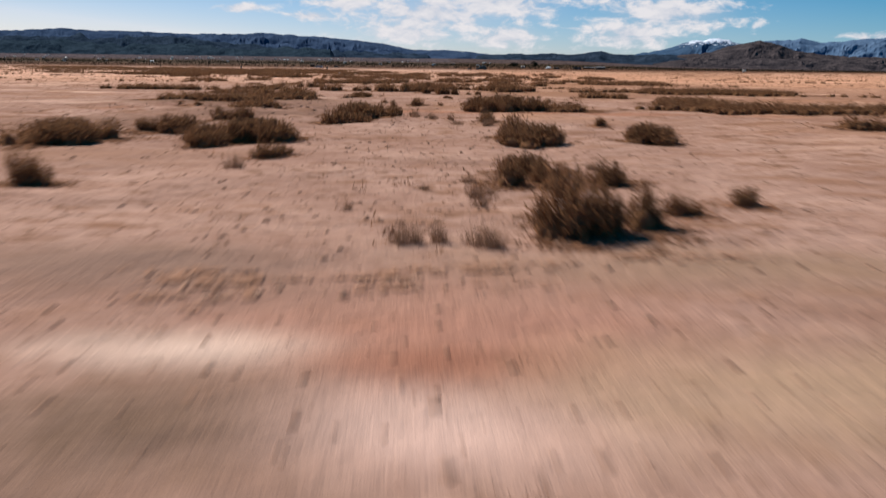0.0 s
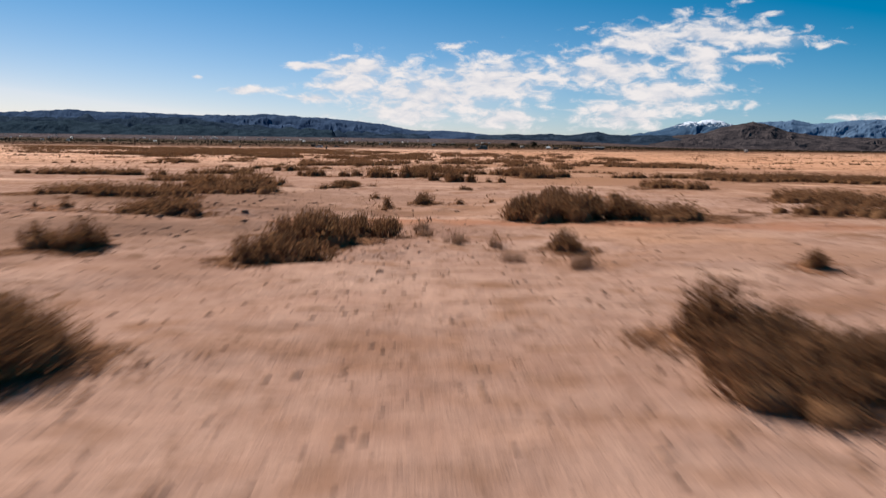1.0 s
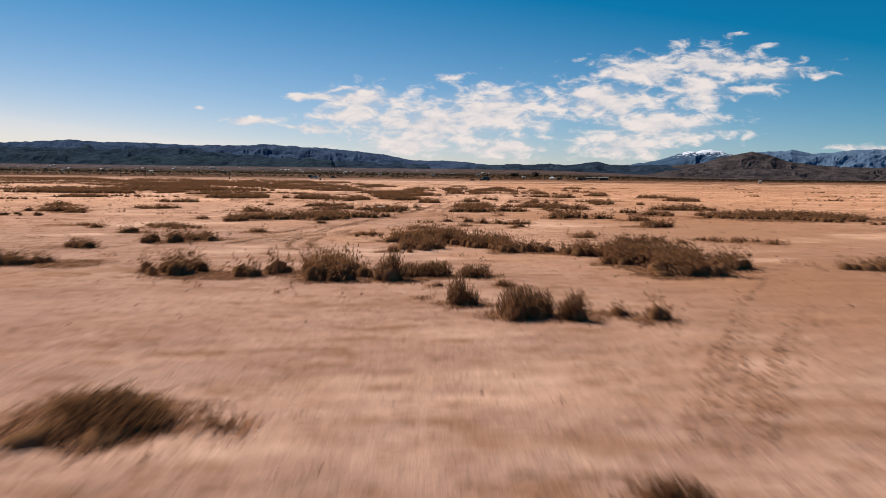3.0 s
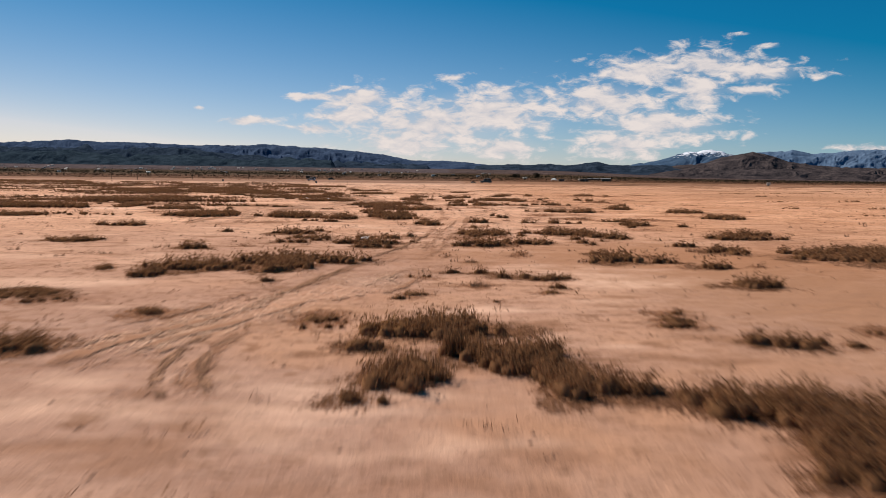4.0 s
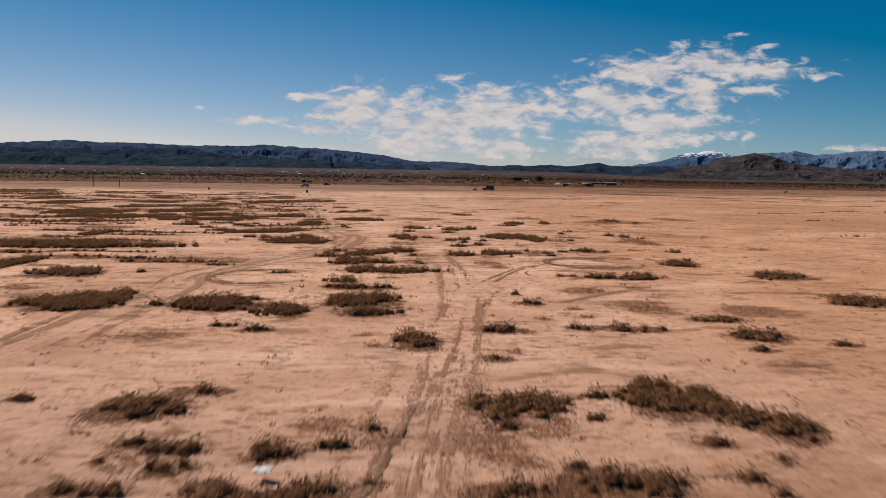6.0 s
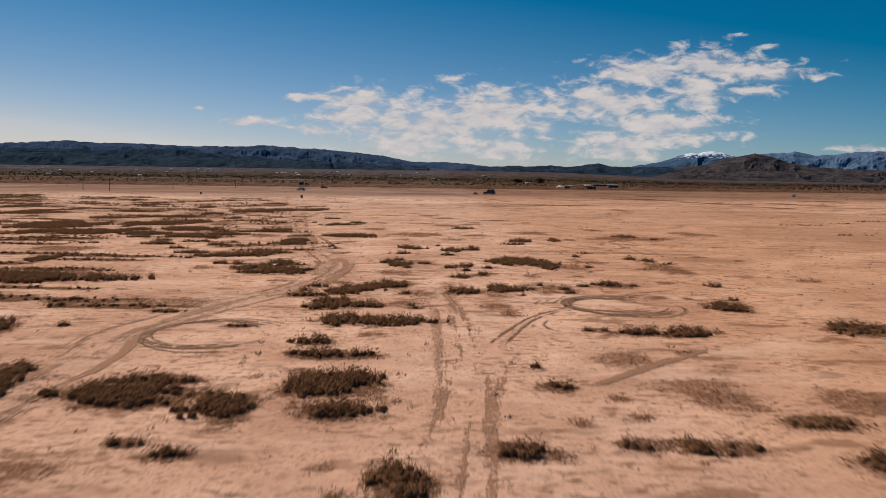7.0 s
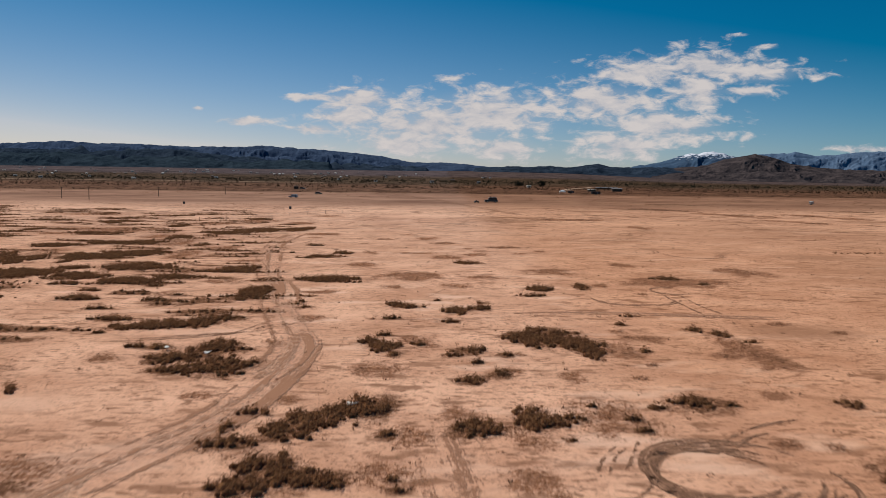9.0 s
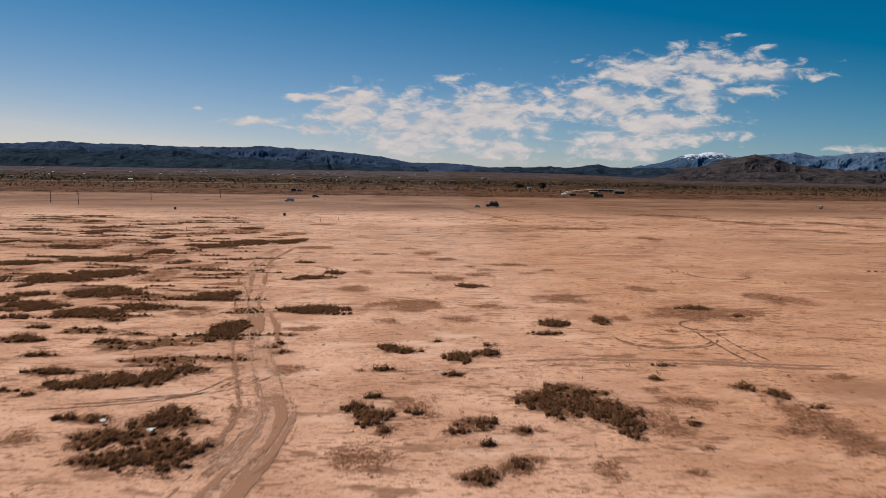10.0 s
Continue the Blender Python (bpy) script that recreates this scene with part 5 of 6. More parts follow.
joined("distant_scrub", "dark brown distant scrub in loose patches on sand", "scrub", far, [shrub_arrays(300 + k, 1, 8, 0.24, 0.16, 4, 1.0)[1] for k in range(6)], LEAF)
joined("western_scrub", "brown scrub rows on the flat sand", "scrub", scatter(west, 2.8), [shrub_arrays(330 + k, 1, 8, 0.24, 0.15, 4, 1.0)[1] for k in range(6)], LEAF)
joined("brown_brush", "light brown open brush in thin patches on sand", "brush", pale, [shrub_arrays(350 + k, 1, 11, 0.24, 0.1, 0, 0.8)[1] for k in range(6)], BRUSH)
joined("low_brush", "small low brown plants about the scrub patches", "brush", rim, [shrub_arrays(370 + k, 1, 12, 0.3, 0.07, 0, 0.6)[1] for k in range(6)], BRUSH)


def thin_layer(name, label, category, verts, faces, mat, kind, **values):
    """A thin layer of soil on the ground; values are given corner by corner to its material."""
    mesh = mesh_of(name, verts, faces, mat, smooth=True)
    for key, numbers in values.items():
        mesh.attributes.new(key, "FLOAT", "POINT").data.foreach_set("value", np.asarray(numbers, np.float32))
    ob = tagged(new(name, mesh), label, category, kind=kind)
    return ob


def above_ground(px, py):
    """A few millimetres over the sheet, more where its grid is coarse."""
    coarse = np.maximum(np.maximum(np.abs(px) - 15, py - 122), 0)
    return ground_z(px, py) + 0.006 + np.minimum(0.00035 * coarse, 0.06)


def cover_of(patches, gx, gy):
    """Litter cover over a grid: 1 in the middle of a patch, falling to 0 at its rim; patches merge."""
    cover = np.zeros((len(gy), len(gx)))
    for x, y, rx, ry, tall in patches:
        wide, deep = 1.5 * rx + 0.25, 1.5 * ry + 0.35
        i0, i1 = np.searchsorted(gx, (x - wide, x + wide))
        j0, j1 = np.searchsorted(gy, (y - deep, y + deep))
        if i1 <= i0 or j1 <= j0:
            continue
        uu, vv = np.meshgrid((gx[i0:i1] - x) / wide, (gy[j0:j1] - y) / deep)
        r = np.hypot(uu, vv) + 0.3 * value_noise((wide * uu + x) / 1.1, (deep * vv + y) / 1.7, 62) + 0.16 * value_noise(1.7 * uu + x, 1.7 * vv + y, 60) + 0.1 * value_noise(4 * uu + x, 4 * vv + y, 61)
        cover[j0:j1, i0:i1] = np.maximum(cover[j0:j1, i0:i1], np.clip(1.75 - 1.7 * r, 0, 1))
    return cover


def lay_mats(name, label, patches, mat, above=()):
    """Mats of dead twigs and dark soil under the scrub; where another mat lies above, this one ends."""
    verts, faces, cover, total = [], [], [], 0
    for low, high, step, side in ((5, 60, 0.22, 50), (60, 120, 0.34, 75), (120, 200, 0.55, 130), (200, 345, 1.1, 240)):
        gx, gy = np.arange(-side, side * 0.8, step), np.linspace(low, high, int((high - low) / step))
        amount = cover_of(patches, gx, gy)
        if above:
            amount = amount * np.clip(1.3 - 1.5 * cover_of(above, gx, gy), 0, 1)
        cell = (np.arange(len(gy) - 1)[:, None] * len(gx) + np.arange(len(gx) - 1)[None, :]).ravel()
        quad = np.stack([cell, cell + 1, cell + len(gx) + 1, cell + len(gx)], -1)
        quad = quad[amount.ravel()[quad].max(1) > 0.01]
        used, quad = np.unique(quad, return_inverse=True)
        quad = quad.reshape(-1, 4)
        px, py = (g.ravel()[used] for g in np.meshgrid(gx, gy))
        verts.append(np.stack([px, py, above_ground(px, py) + (0.0 if above else 0.004)], -1))
        faces.append(quad + total)
        cover.append(amount.ravel()[used])
        total += len(used)
    thin_layer(name, label, "plant litter", np.concatenate(verts), np.concatenate(faces), mat, "stuff", cover=np.concatenate(cover))


shaded = DENSE + west
lay_mats("twig_litter", "dark mats of dead twigs under dense scrub", shaded, MAT_DARK)
lay_mats("plant_litter", "brown scattered dead plant litter on pale sand", LOOSE + [p for p in DRY if p[1] > 30], MAT_SOIL, shaded)
tufts = scatter(DRY, 4.0, 0.3, 0.9, -1.0)
loose = []
for _ in range(10000):
    y = 2 + 330 * rng.uniform() ** 1.25
    s = 0.35 + 0.9 * rng.uniform() ** 3
    loose.append((rng.uniform(-1, 1) * (14 + 0.55 * y), y, s * (0.5 if y < 50 else 1), s * (0.3 if y < 50 else 0.45)))
joined("seedling_litter", "tiny dry tufts and dead twigs strewn over sand", "dry tufts", [s for s in loose if s[1] >= 70], [grass_arrays(450 + k, 6, 0.3, 0.07) for k in range(6)], STRAW)
joined("sprig_litter", "tiny dry sprigs strewn over pale sand", "dry tufts", [s for s in loose if s[1] < 70], [grass_arrays(470 + k, 11, 0.28, 0.018) for k in range(6)], STRAW)
joined("dry_grass", "dry brown grass stalks and dead twigs on sand", "dry grass", [s for s in tufts if s[1] < 90], [grass_arrays(400 + k, 110, 0.9, 0.011) for k in range(5)], STRAW)
joined("far_dry_grass", "thin brown dry grass in patches on sand", "dry grass", [s for s in tufts if s[1] >= 90], [grass_arrays(420 + k, 9, 0.8, 0.05) for k in range(5)], STRAW)


def clod_arrays(seed):
    """A rough lump of earth: an uneven eight-sided stone."""
    gen = np.random.default_rng(seed)
    v = np.array([(1, 0, 0), (0, 1, 0), (-1, 0, 0), (0, -1, 0), (0, 0, 0.8), (0, 0, -0.4)], float) * gen.uniform(0.6, 1.2, (6, 1))
    f = np.array([(0, 1, 4), (1, 2, 4), (2, 3, 4), (3, 0, 4), (1, 0, 5), (2, 1, 5), (3, 2, 5), (0, 3, 5)])
    return v, f


clods = []
for _ in range(3500):
    y = rng.uniform(4, 140)
    s = 0.012 + 0.035 * rng.uniform() ** 4
    clods.append((rng.normal(-1, 9), y, s * rng.uniform(0.8, 1.5), s))
for _ in range(1300):                                   # trampled ground beside the path
    s = 0.02 + 0.06 * rng.uniform() ** 2.5
    clods.append((rng.normal(-7, 3.2), rng.normal(28, 3.2), s * rng.uniform(0.9, 1.8), s * 0.45))
for _ in range(2200):
    s = 0.01 + 0.03 * rng.uniform() ** 2
    clods.append((rng.normal(0, 4), rng.uniform(2.5, 22), s * rng.uniform(0.9, 1.6), s * 0.8))
joined("clod_litter", "small brown clods and stones strewn on sand", "clods", clods, [clod_arrays(500 + k) for k in range(5)], CLOD)


# ------------------------------------------------------------------ tyre tracks
def smooth_line(points, step):
    """A curve through the points, resampled evenly."""
    p = np.array(points, float)
    p = np.vstack([2 * p[0] - p[1], p, 2 * p[-1] - p[-2]])
    line = []
    for k in range(1, len(p) - 2):
        t = np.linspace(0, 1, 24, endpoint=False)[:, None]
        line.append(0.5 * (2 * p[k] + (p[k + 1] - p[k - 1]) * t + (2 * p[k - 1] - 5 * p[k] + 4 * p[k + 1] - p[k + 2]) * t ** 2 + (3 * p[k] - p[k - 1] - 3 * p[k + 1] + p[k + 2]) * t ** 3))
    line = np.vstack(line + [p[-2][None]])
    run = np.concatenate([[0], np.cumsum(np.linalg.norm(np.diff(line, axis=0), axis=1))])
    at = np.arange(0, run[-1], step)
    return np.stack([np.interp(at, run, line[:, 0]), np.interp(at, run, line[:, 1])], -1)


def strip(line, width, seed, strength, across=7):
    """A strip of disturbed soil along a line, with metres across and along it, and how strong the marks are."""
    n = len(line)
    way = np.gradient(line, axis=0)
    way /= np.linalg.norm(way, axis=1, keepdims=True) + 1e-9
    side = np.stack([-way[:, 1], way[:, 0]], -1)
    at = np.arange(n) * 1.0
    line = line + side * (0.2 * value_noise(at / 30, at * 0, seed))[:, None]
    run = np.concatenate([[0], np.cumsum(np.linalg.norm(np.diff(line, axis=0), axis=1))])
    ends = np.clip(np.minimum(at, n - 1 - at) / min(14, n / 6), 0, 1) * strength
    c = np.linspace(-1, 1, across)
    p = line[:, None, :] + side[:, None, :] * (c * width / 2)[None, :, None]
    verts = np.stack([p[..., 0], p[..., 1], above_ground(p[..., 0], p[..., 1]) + 0.006 + 0.003 * (seed % 5)], -1).reshape(-1, 3)
    cell = (np.arange(n - 1)[:, None] * across + np.arange(across - 1)[None, :]).ravel()
    faces = np.stack([cell, cell + across, cell + across + 1, cell + 1], -1)
    a, b_, d = verts[faces[:, 0]], verts[faces[:, 1]], verts[faces[:, 3]]
    turned = np.cross(b_ - a, d - a)[:, 2]               # no folds where the line doubles back
    faces = faces[turned * np.sign(np.median(turned)) > 0.1 * abs(np.median(turned))]
    return verts, faces, np.tile(c * width / 2, n), np.repeat(run, across) + seed * 17.0, np.repeat(ends, across), np.tile(1 - np.abs(c) ** 3, n)


def lane(points, width=2.2, streaks=10, seed=0):
    """A track worn by several cars: many streaks side by side."""
    line = smooth_line(points, 0.3)
    verts, faces, across, along, strong, edge = strip(line, width * 1.5, seed, min(1.0, 0.12 + 0.062 * streaks))
    thin_layer("tyre_track", "worn tyre track of broken brown streaks in pale sand", "tyre track", verts, faces, RUT, "structure", across=across, along=along, strong=strong * edge)


def ring(x, y, radius, start=0.0, turn=360.0, seed=0, loops=3):
    """Rings left by a car that spun: one or more turns of two wheels."""
    gen = np.random.default_rng(seed)
    pieces, total = [], 0
    for k in range(loops * 2):
        r = radius * (1 - 0.1 * (k // 2)) - (0.42 if k % 2 else 0) * radius / 4 + gen.normal(0, 0.05)
        a = np.radians(np.arange(start + gen.uniform(0, 30), start + turn - gen.uniform(0, 40), 12 / radius))
        wobble = r * (1 + 0.03 * np.sin(2 * a + seed + k))
        line = np.stack([x - 0.14 * k + wobble * np.cos(a), y + 0.07 * k + wobble * np.sin(a)], -1)
        v, f, *rest = strip(line, gen.uniform(0.2, 0.4), seed * 7 + 3 * k, 1.0, 5)
        pieces.append((v, f + total, *rest))
        total += len(v)
    verts, faces, across, along, strong, edge = (np.concatenate(z) for z in zip(*pieces))
    thin_layer("tyre_ring", "brown ring of tyre marks left by a spinning car", "tyre track", verts, faces, SPIN, "structure", across=across, along=along, strong=strong * edge)


lane([(-16.9, 88.0), (-17.3, 92.4), (-17.3, 97.5), (-17.2, 104.5), (-17.9, 109.6), (-17.0, 113.1), (-14.8, 120.2), (-12.0, 126.7), (-11.0, 133.5), (-11.3, 141.0), (-12.5, 145.8), (-14.7, 152.7), (-17.9, 164.3), (-22.9, 182.5), (-27.4, 201.8), (-30.1, 223.9), (-30.3, 235.8)], 3.2, 18, 11)
lane([(-12.3, 131.2), (-11.4, 135.6), (-11.5, 140.6), (-13.0, 145.8)], 3.2, 16, 18)
lane([(-6.6, 56.5), (-6.1, 58.5), (-5.4, 62.3), (-4.4, 67.3), (-2.8, 74.2), (-2.4, 79.7), (-1.8, 86.7), (-1.1, 97.7), (-0.8, 112.1), (-1.5, 121.1), (-2.5, 127.4)], 3.2, 8, 25)
lane([(-3.1, 70.9), (-2.7, 73.8), (-2.3, 79.1), (-1.7, 85.6), (-1.3, 95.6)], 2.2, 7, 32)
lane([(-8.2, 53.2), (-7.7, 54.9), (-7.2, 56.7), (-6.5, 58.3), (-5.5, 61.4), (-4.3, 63.5), (-3.4, 69.0)], 2.8, 18, 39)
lane([(-6.3, 58.3), (-6.4, 56.3), (-6.2, 54.6), (-5.8, 53.3), (-5.0, 52.1)], 1.6, 8, 46)
lane([(-0.3, 97.0), (0.4, 101.8), (2.3, 109.6), (5.0, 117.0), (6.6, 121.0)], 1.6, 8, 50)
lane([(3.1, 99.8), (6.6, 103.4), (11.1, 108.0), (15.5, 111.3)], 2.0, 9, 53)
lane([(-8.8, 149.4), (-1.4, 151.5), (6.7, 153.4), (14.9, 154.1), (22.6, 153.2), (29.1, 152.9)], 2.0, 10, 60)
lane([(-3.2, 5.1), (-1.6, 5.2), (0.0, 5.5), (1.8, 5.8), (3.8, 6.4)], 1.0, 8, 67)
lane([(-2.1, 3.2), (-1.5, 3.5), (-0.9, 3.8), (-0.3, 3.8), (0.5, 4.1), (1.7, 4.3)], 0.8, 6, 74)
lane([(-0.8, 25.2), (1.7, 25.2), (4.8, 25.0), (7.6, 24.9)], 1.8, 6, 81)
lane([(-0.7, 35.2), (0.5, 37.5), (2.2, 40.8), (5.0, 46.2), (9.5, 54.2)], 1.8, 6, 88)
lane([(-3.7, 25.7), (-2.1, 25.9), (-0.4, 25.9), (1.5, 25.8)], 1.2, 8, 95)
lane([(-4.5, 63.8), (-3.4, 66.3), (-1.7, 68.4), (1.1, 69.2), (3.4, 68.5), (4.6, 68.3)], 1.9, 5, 102)
lane([(-10.2, 88.4), (-7.1, 91.9), (-5.1, 93.6), (-3.8, 95.9)], 1.6, 5, 109)
lane([(-26.8, 252.2), (-24.1, 276.4), (-23.7, 296.9), (-19.2, 315.3)], 1.8, 6, 116)
lane([(36.4, 197.9), (42.6, 208.5), (50.6, 219.3)], 1.8, 6, 123)
lane([(38.3, 218.8), (39.2, 208.1), (37.3, 193.9)], 1.7, 3, 130)
lane([(22.4, 173.5), (24.4, 164.4), (25.5, 153.3)], 1.7, 3, 137)
lane([(28.7, 180.6), (26.8, 162.3), (26.7, 148.8)], 1.7, 3, 144)


def wheel_mark(points, width=0.32, strength=0.9, seed=0):
    """The single brown line of one wheel."""
    verts, faces, across, along, strong, edge = strip(smooth_line(points, 0.25), width, seed, strength, 5)
    thin_layer("wheel_mark", "thin brown wheel mark across pale sand", "tyre track", verts, faces, SPIN, "structure", across=across, along=along, strong=strong * edge)


wheel_mark([(0.4, 107.4), (1.8, 112.1), (3.2, 115.6), (5.7, 118.5), (6.6, 120.5)], seed=201)
wheel_mark([(1.2, 107.4), (2.6, 112.2), (4.0, 115.6), (6.3, 118.3)], seed=207)
wheel_mark([(8.4, 122.0), (10.4, 123.8), (12.6, 125.7), (15.7, 127.1)], 0.34, 0.8, 213)
wheel_mark([(9.6, 121.9), (11.5, 124.0), (13.5, 125.3)], 0.34, 0.75, 219)
wheel_mark([(4.5, 115.2), (3.9, 113.6), (4.1, 112.2), (4.9, 111.3)], 0.3, 0.8, 225)
for k, (shift, far_end) in enumerate([(0.0, 123.4), (0.55, 123.0), (1.3, 124.2)]):
    wheel_mark([(3.9 + shift, 119.7), (4.7 + shift, 121.8), (5.6 + shift, far_end)], 0.26, 0.75, 231 + 5 * k)
for k in range(5):                                      # several crossings beside one another
    wheel_mark([(-27 + k, 140.9 + 0.45 * k), (-21 + 0.4 * k, 142.2 + 0.4 * k), (-16.8 + 0.5 * k, 144.6 + 0.3 * k), (-15.2 + 0.7 * k, 150.2)], 0.3, 0.7, 250 + 6 * k)
wheel_mark([(19.8, 167.0), (19.7, 159.3), (20.3, 152.7)], 0.4, 0.8, 281)
wheel_mark([(21.2, 166.0), (21.3, 159.3), (21.9, 153.0)], 0.4, 0.7, 287)
wheel_mark([(-6.1, 57.5), (-6.3, 55.7), (-6.1, 54.2), (-5.6, 53), (-5.1, 52.4)], 0.3, 0.9, 341)
wheel_mark([(-5.6, 57.3), (-6, 56), (-5.8, 54.6), (-5.3, 53.3), (-4.8, 52.6)], 0.3, 0.9, 347)
wheel_mark([(-2.1, 85.6), (-4.7, 69.7), (-6.5, 60.1), (-7.6, 55.7), (-8.2, 53.6)], 0.34, 0.85, 353)
for shift in (0.0, 1.7):
    wheel_mark([(-10 + shift, 502), (1 + shift, 419), (13 + shift, 359), (16 + shift, 342), (21 + shift, 318)], 0.7, 0.9, 293 + int(7 * shift))
    wheel_mark([(15, 359 + shift), (29, 329 + shift), (37, 316 + shift), (52, 296 + shift)], 0.6, 0.9, 320 + int(7 * shift))
RINGS = [(9.75, 119.85), (9.3, 119.8), (-13.1, 110.1), (16.1, 162.3), (28.4, 227.8), (26.3, 208.9), (-22.3, 203.5), (35.9, 203.5), (21.6, 167.4)]
for k, (radius, start, turn) in enumerate([(3.95, 20, 375), (3.25, 0, 360), (3.9, 0, 360), (4.2, 150, 230), (6.5, 0, 200), (5.5, -90, 170), (5.0, -60, 250), (4.5, 120, 260), (2.4, 30, 300)]):
    ring(*RINGS[k], radius, start, turn, 60 + k, (2, 3, 3)[k] if k < 3 else 1)


# ------------------------------------------------------------------ far side of the plain
def paint(name, colour, rough=0.5, metal=0.0):
    c = Vector(colour)
    return material(name, tuple(c * 0.8), tuple(c * 1.15), scale=2.0, rough=rough, bump=0.1, bump_scale=30, metal=metal, gloss=0.5 if rough < 0.7 else 0.1)


PAINT_DARK = paint("dark_car_paint", (0.03, 0.035, 0.036), 0.35)
PAINT_SILVER = paint("silver_car_paint", (0.42, 0.43, 0.43), 0.35)
PAINT_WHITE = paint("white_paint", (0.72, 0.71, 0.69), 0.5)
GLASS = paint("dark_window_glass", (0.02, 0.024, 0.028), 0.08)
RUBBER = paint("tyre_rubber", (0.018, 0.018, 0.018), 0.8)
STEEL = paint("wheel_steel", (0.35, 0.35, 0.35), 0.4, 0.8)
POST = paint("weathered_post_wood", (0.09, 0.065, 0.05), 0.9)
STUCCO = paint("pale_stucco", (0.55, 0.5, 0.44), 0.9)
BROWN_WALL = paint("brown_siding", (0.1, 0.075, 0.06), 0.9)
ROOF = paint("grey_roof", (0.2, 0.19, 0.19), 0.8)
CANVAS = paint("white_canvas", (0.8, 0.8, 0.78), 0.9)
LITTER = paint("white_plastic_sheet", (0.84, 0.8, 0.74), 0.9)
PALE_DIRT = material("graded_dirt_road", (0.30, 0.2, 0.14), (0.42, 0.29, 0.21), scale=0.05, fine=0.8, bump=0, world=True)
# darker copy of the scrub leaf; far bushes' shade is put into its colour
SHADED_LEAF = material("far_shaded_leaf", (0.035, 0.024, 0.016), (0.11, 0.07, 0.045), scale=2, bump=0, island=0.7)
TREE_LEAF = material("tree_leaf", (0.018, 0.02, 0.014), (0.05, 0.05, 0.032), scale=2, bump=0, island=0.7)


def box(bm, low, high, taper=0.0, shift=0.0):
    """A box; its top is narrower by taper and moved along x by shift."""
    (a, b, c), (d, e, f) = low, high
    top = [(a + taper + shift, b + taper * 0.6, f), (d - taper + shift, b + taper * 0.6, f), (d - taper + shift, e - taper * 0.6, f), (a + taper + shift, e - taper * 0.6, f)]
    vs = [bm.verts.new(p) for p in [(a, b, c), (d, b, c), (d, e, c), (a, e, c)] + top]
    for q in ((3, 2, 1, 0), (4, 5, 6, 7), (0, 1, 5, 4), (1, 2, 6, 5), (2, 3, 7, 6), (3, 0, 4, 7)):
        bm.faces.new([vs[k] for k in q])
    return bm


def rounded(bm, width):
    bmesh.ops.bevel(bm, geom=list(bm.edges), offset=width, segments=2, affect="EDGES", profile=0.6)
    return bm


def disc(radius, width, segments=18):
    bm = bmesh.new()
    bmesh.ops.create_cone(bm, cap_ends=True, segments=segments, radius1=radius, radius2=radius, depth=width)
    bmesh.ops.rotate(bm, verts=bm.verts, matrix=Matrix.Rotation(radians(90), 3, "X"))
    return bm


def put(thing, x, y, turn=0.0):
    thing.location, thing.rotation_euler = (x, y, float(ground_z(x, y))), (0, 0, radians(turn))
    return thing


def wheels(thing, spots, radius):
    for x, y in spots:
        tyre = part("wheel", rounded(disc(radius, 0.24), 0.03), RUBBER, thing, "black rubber tyre")
        tyre.location = (x, y, radius)
        rim = part("rim", disc(radius * 0.58, 0.26, 12), STEEL, tyre, "steel rim")


def car(label, x, y, turn, body_mat, length=4.6, height=1.7, pickup=False):
    thing = tagged(new("pickup_truck" if pickup else "car"), label, "truck" if pickup else "car")
    half, w = length / 2, 0.92
    belt = height * 0.58
    bm = box(bmesh.new(), (-half, -w, 0.38), (half, w, belt), 0.06)
    part("body", rounded(bm, 0.09), body_mat, thing)
    if pickup:
        cab = (-0.2, length * 0.26)
        bm = bmesh.new()
        for low, high in (((-half + 0.05, -w, belt), (-0.25, -w + 0.1, belt + 0.28)), ((-half + 0.05, w - 0.1, belt), (-0.25, w, belt + 0.28)), ((-half, -w, belt), (-half + 0.1, w, belt + 0.28))):
            box(bm, low, high)
        part("load_bed", bm, body_mat, thing)
    else:
        cab = (-half * 0.88, half * 0.45)
    part("cab", rounded(box(bmesh.new(), (cab[0], -w * 0.95, belt - 0.02), (cab[1], w * 0.95, height), 0.22, -0.05), 0.06), body_mat, thing)
    for side in (-1, 1):
        long_ = cab[1] - cab[0]
        for k in range(1 if pickup else 2):
            a = cab[0] + 0.3 + k * (long_ - 0.4) / 2
            b = a + (long_ - 0.75) / (1 if pickup else 2) - 0.05
            bm = bmesh.new()
            box(bm, (a, side * w * 0.9 - 0.02, belt + 0.08), (b, side * w * 0.9 + 0.02, height - 0.14))
            part("side_window", bm, GLASS, thing, "dark side window")
    bm = box(bmesh.new(), (cab[1] - 0.2, -w * 0.75, belt + 0.06), (cab[1] - 0.06, w * 0.75, height - 0.12), 0.03, -0.1)
    part("windscreen", bm, GLASS, thing, "dark windscreen")
    for side in (-1, 1):
        bm = box(bmesh.new(), (half - 0.05, side * w * 0.7 - 0.16, 0.62), (half + 0.03, side * w * 0.7 + 0.16, 0.78))
        part("headlight", bm, PAINT_WHITE, thing, "pale headlight")
    part("bumper", rounded(box(bmesh.new(), (half - 0.02, -w * 0.95, 0.34), (half + 0.12, w * 0.95, 0.52)), 0.03), PAINT_DARK, thing)
    wheels(thing, [(sx * half * 0.62, sy * w * 0.9) for sx in (-1, 1) for sy in (-1, 1)], 0.36)
    return put(thing, x, y, turn)


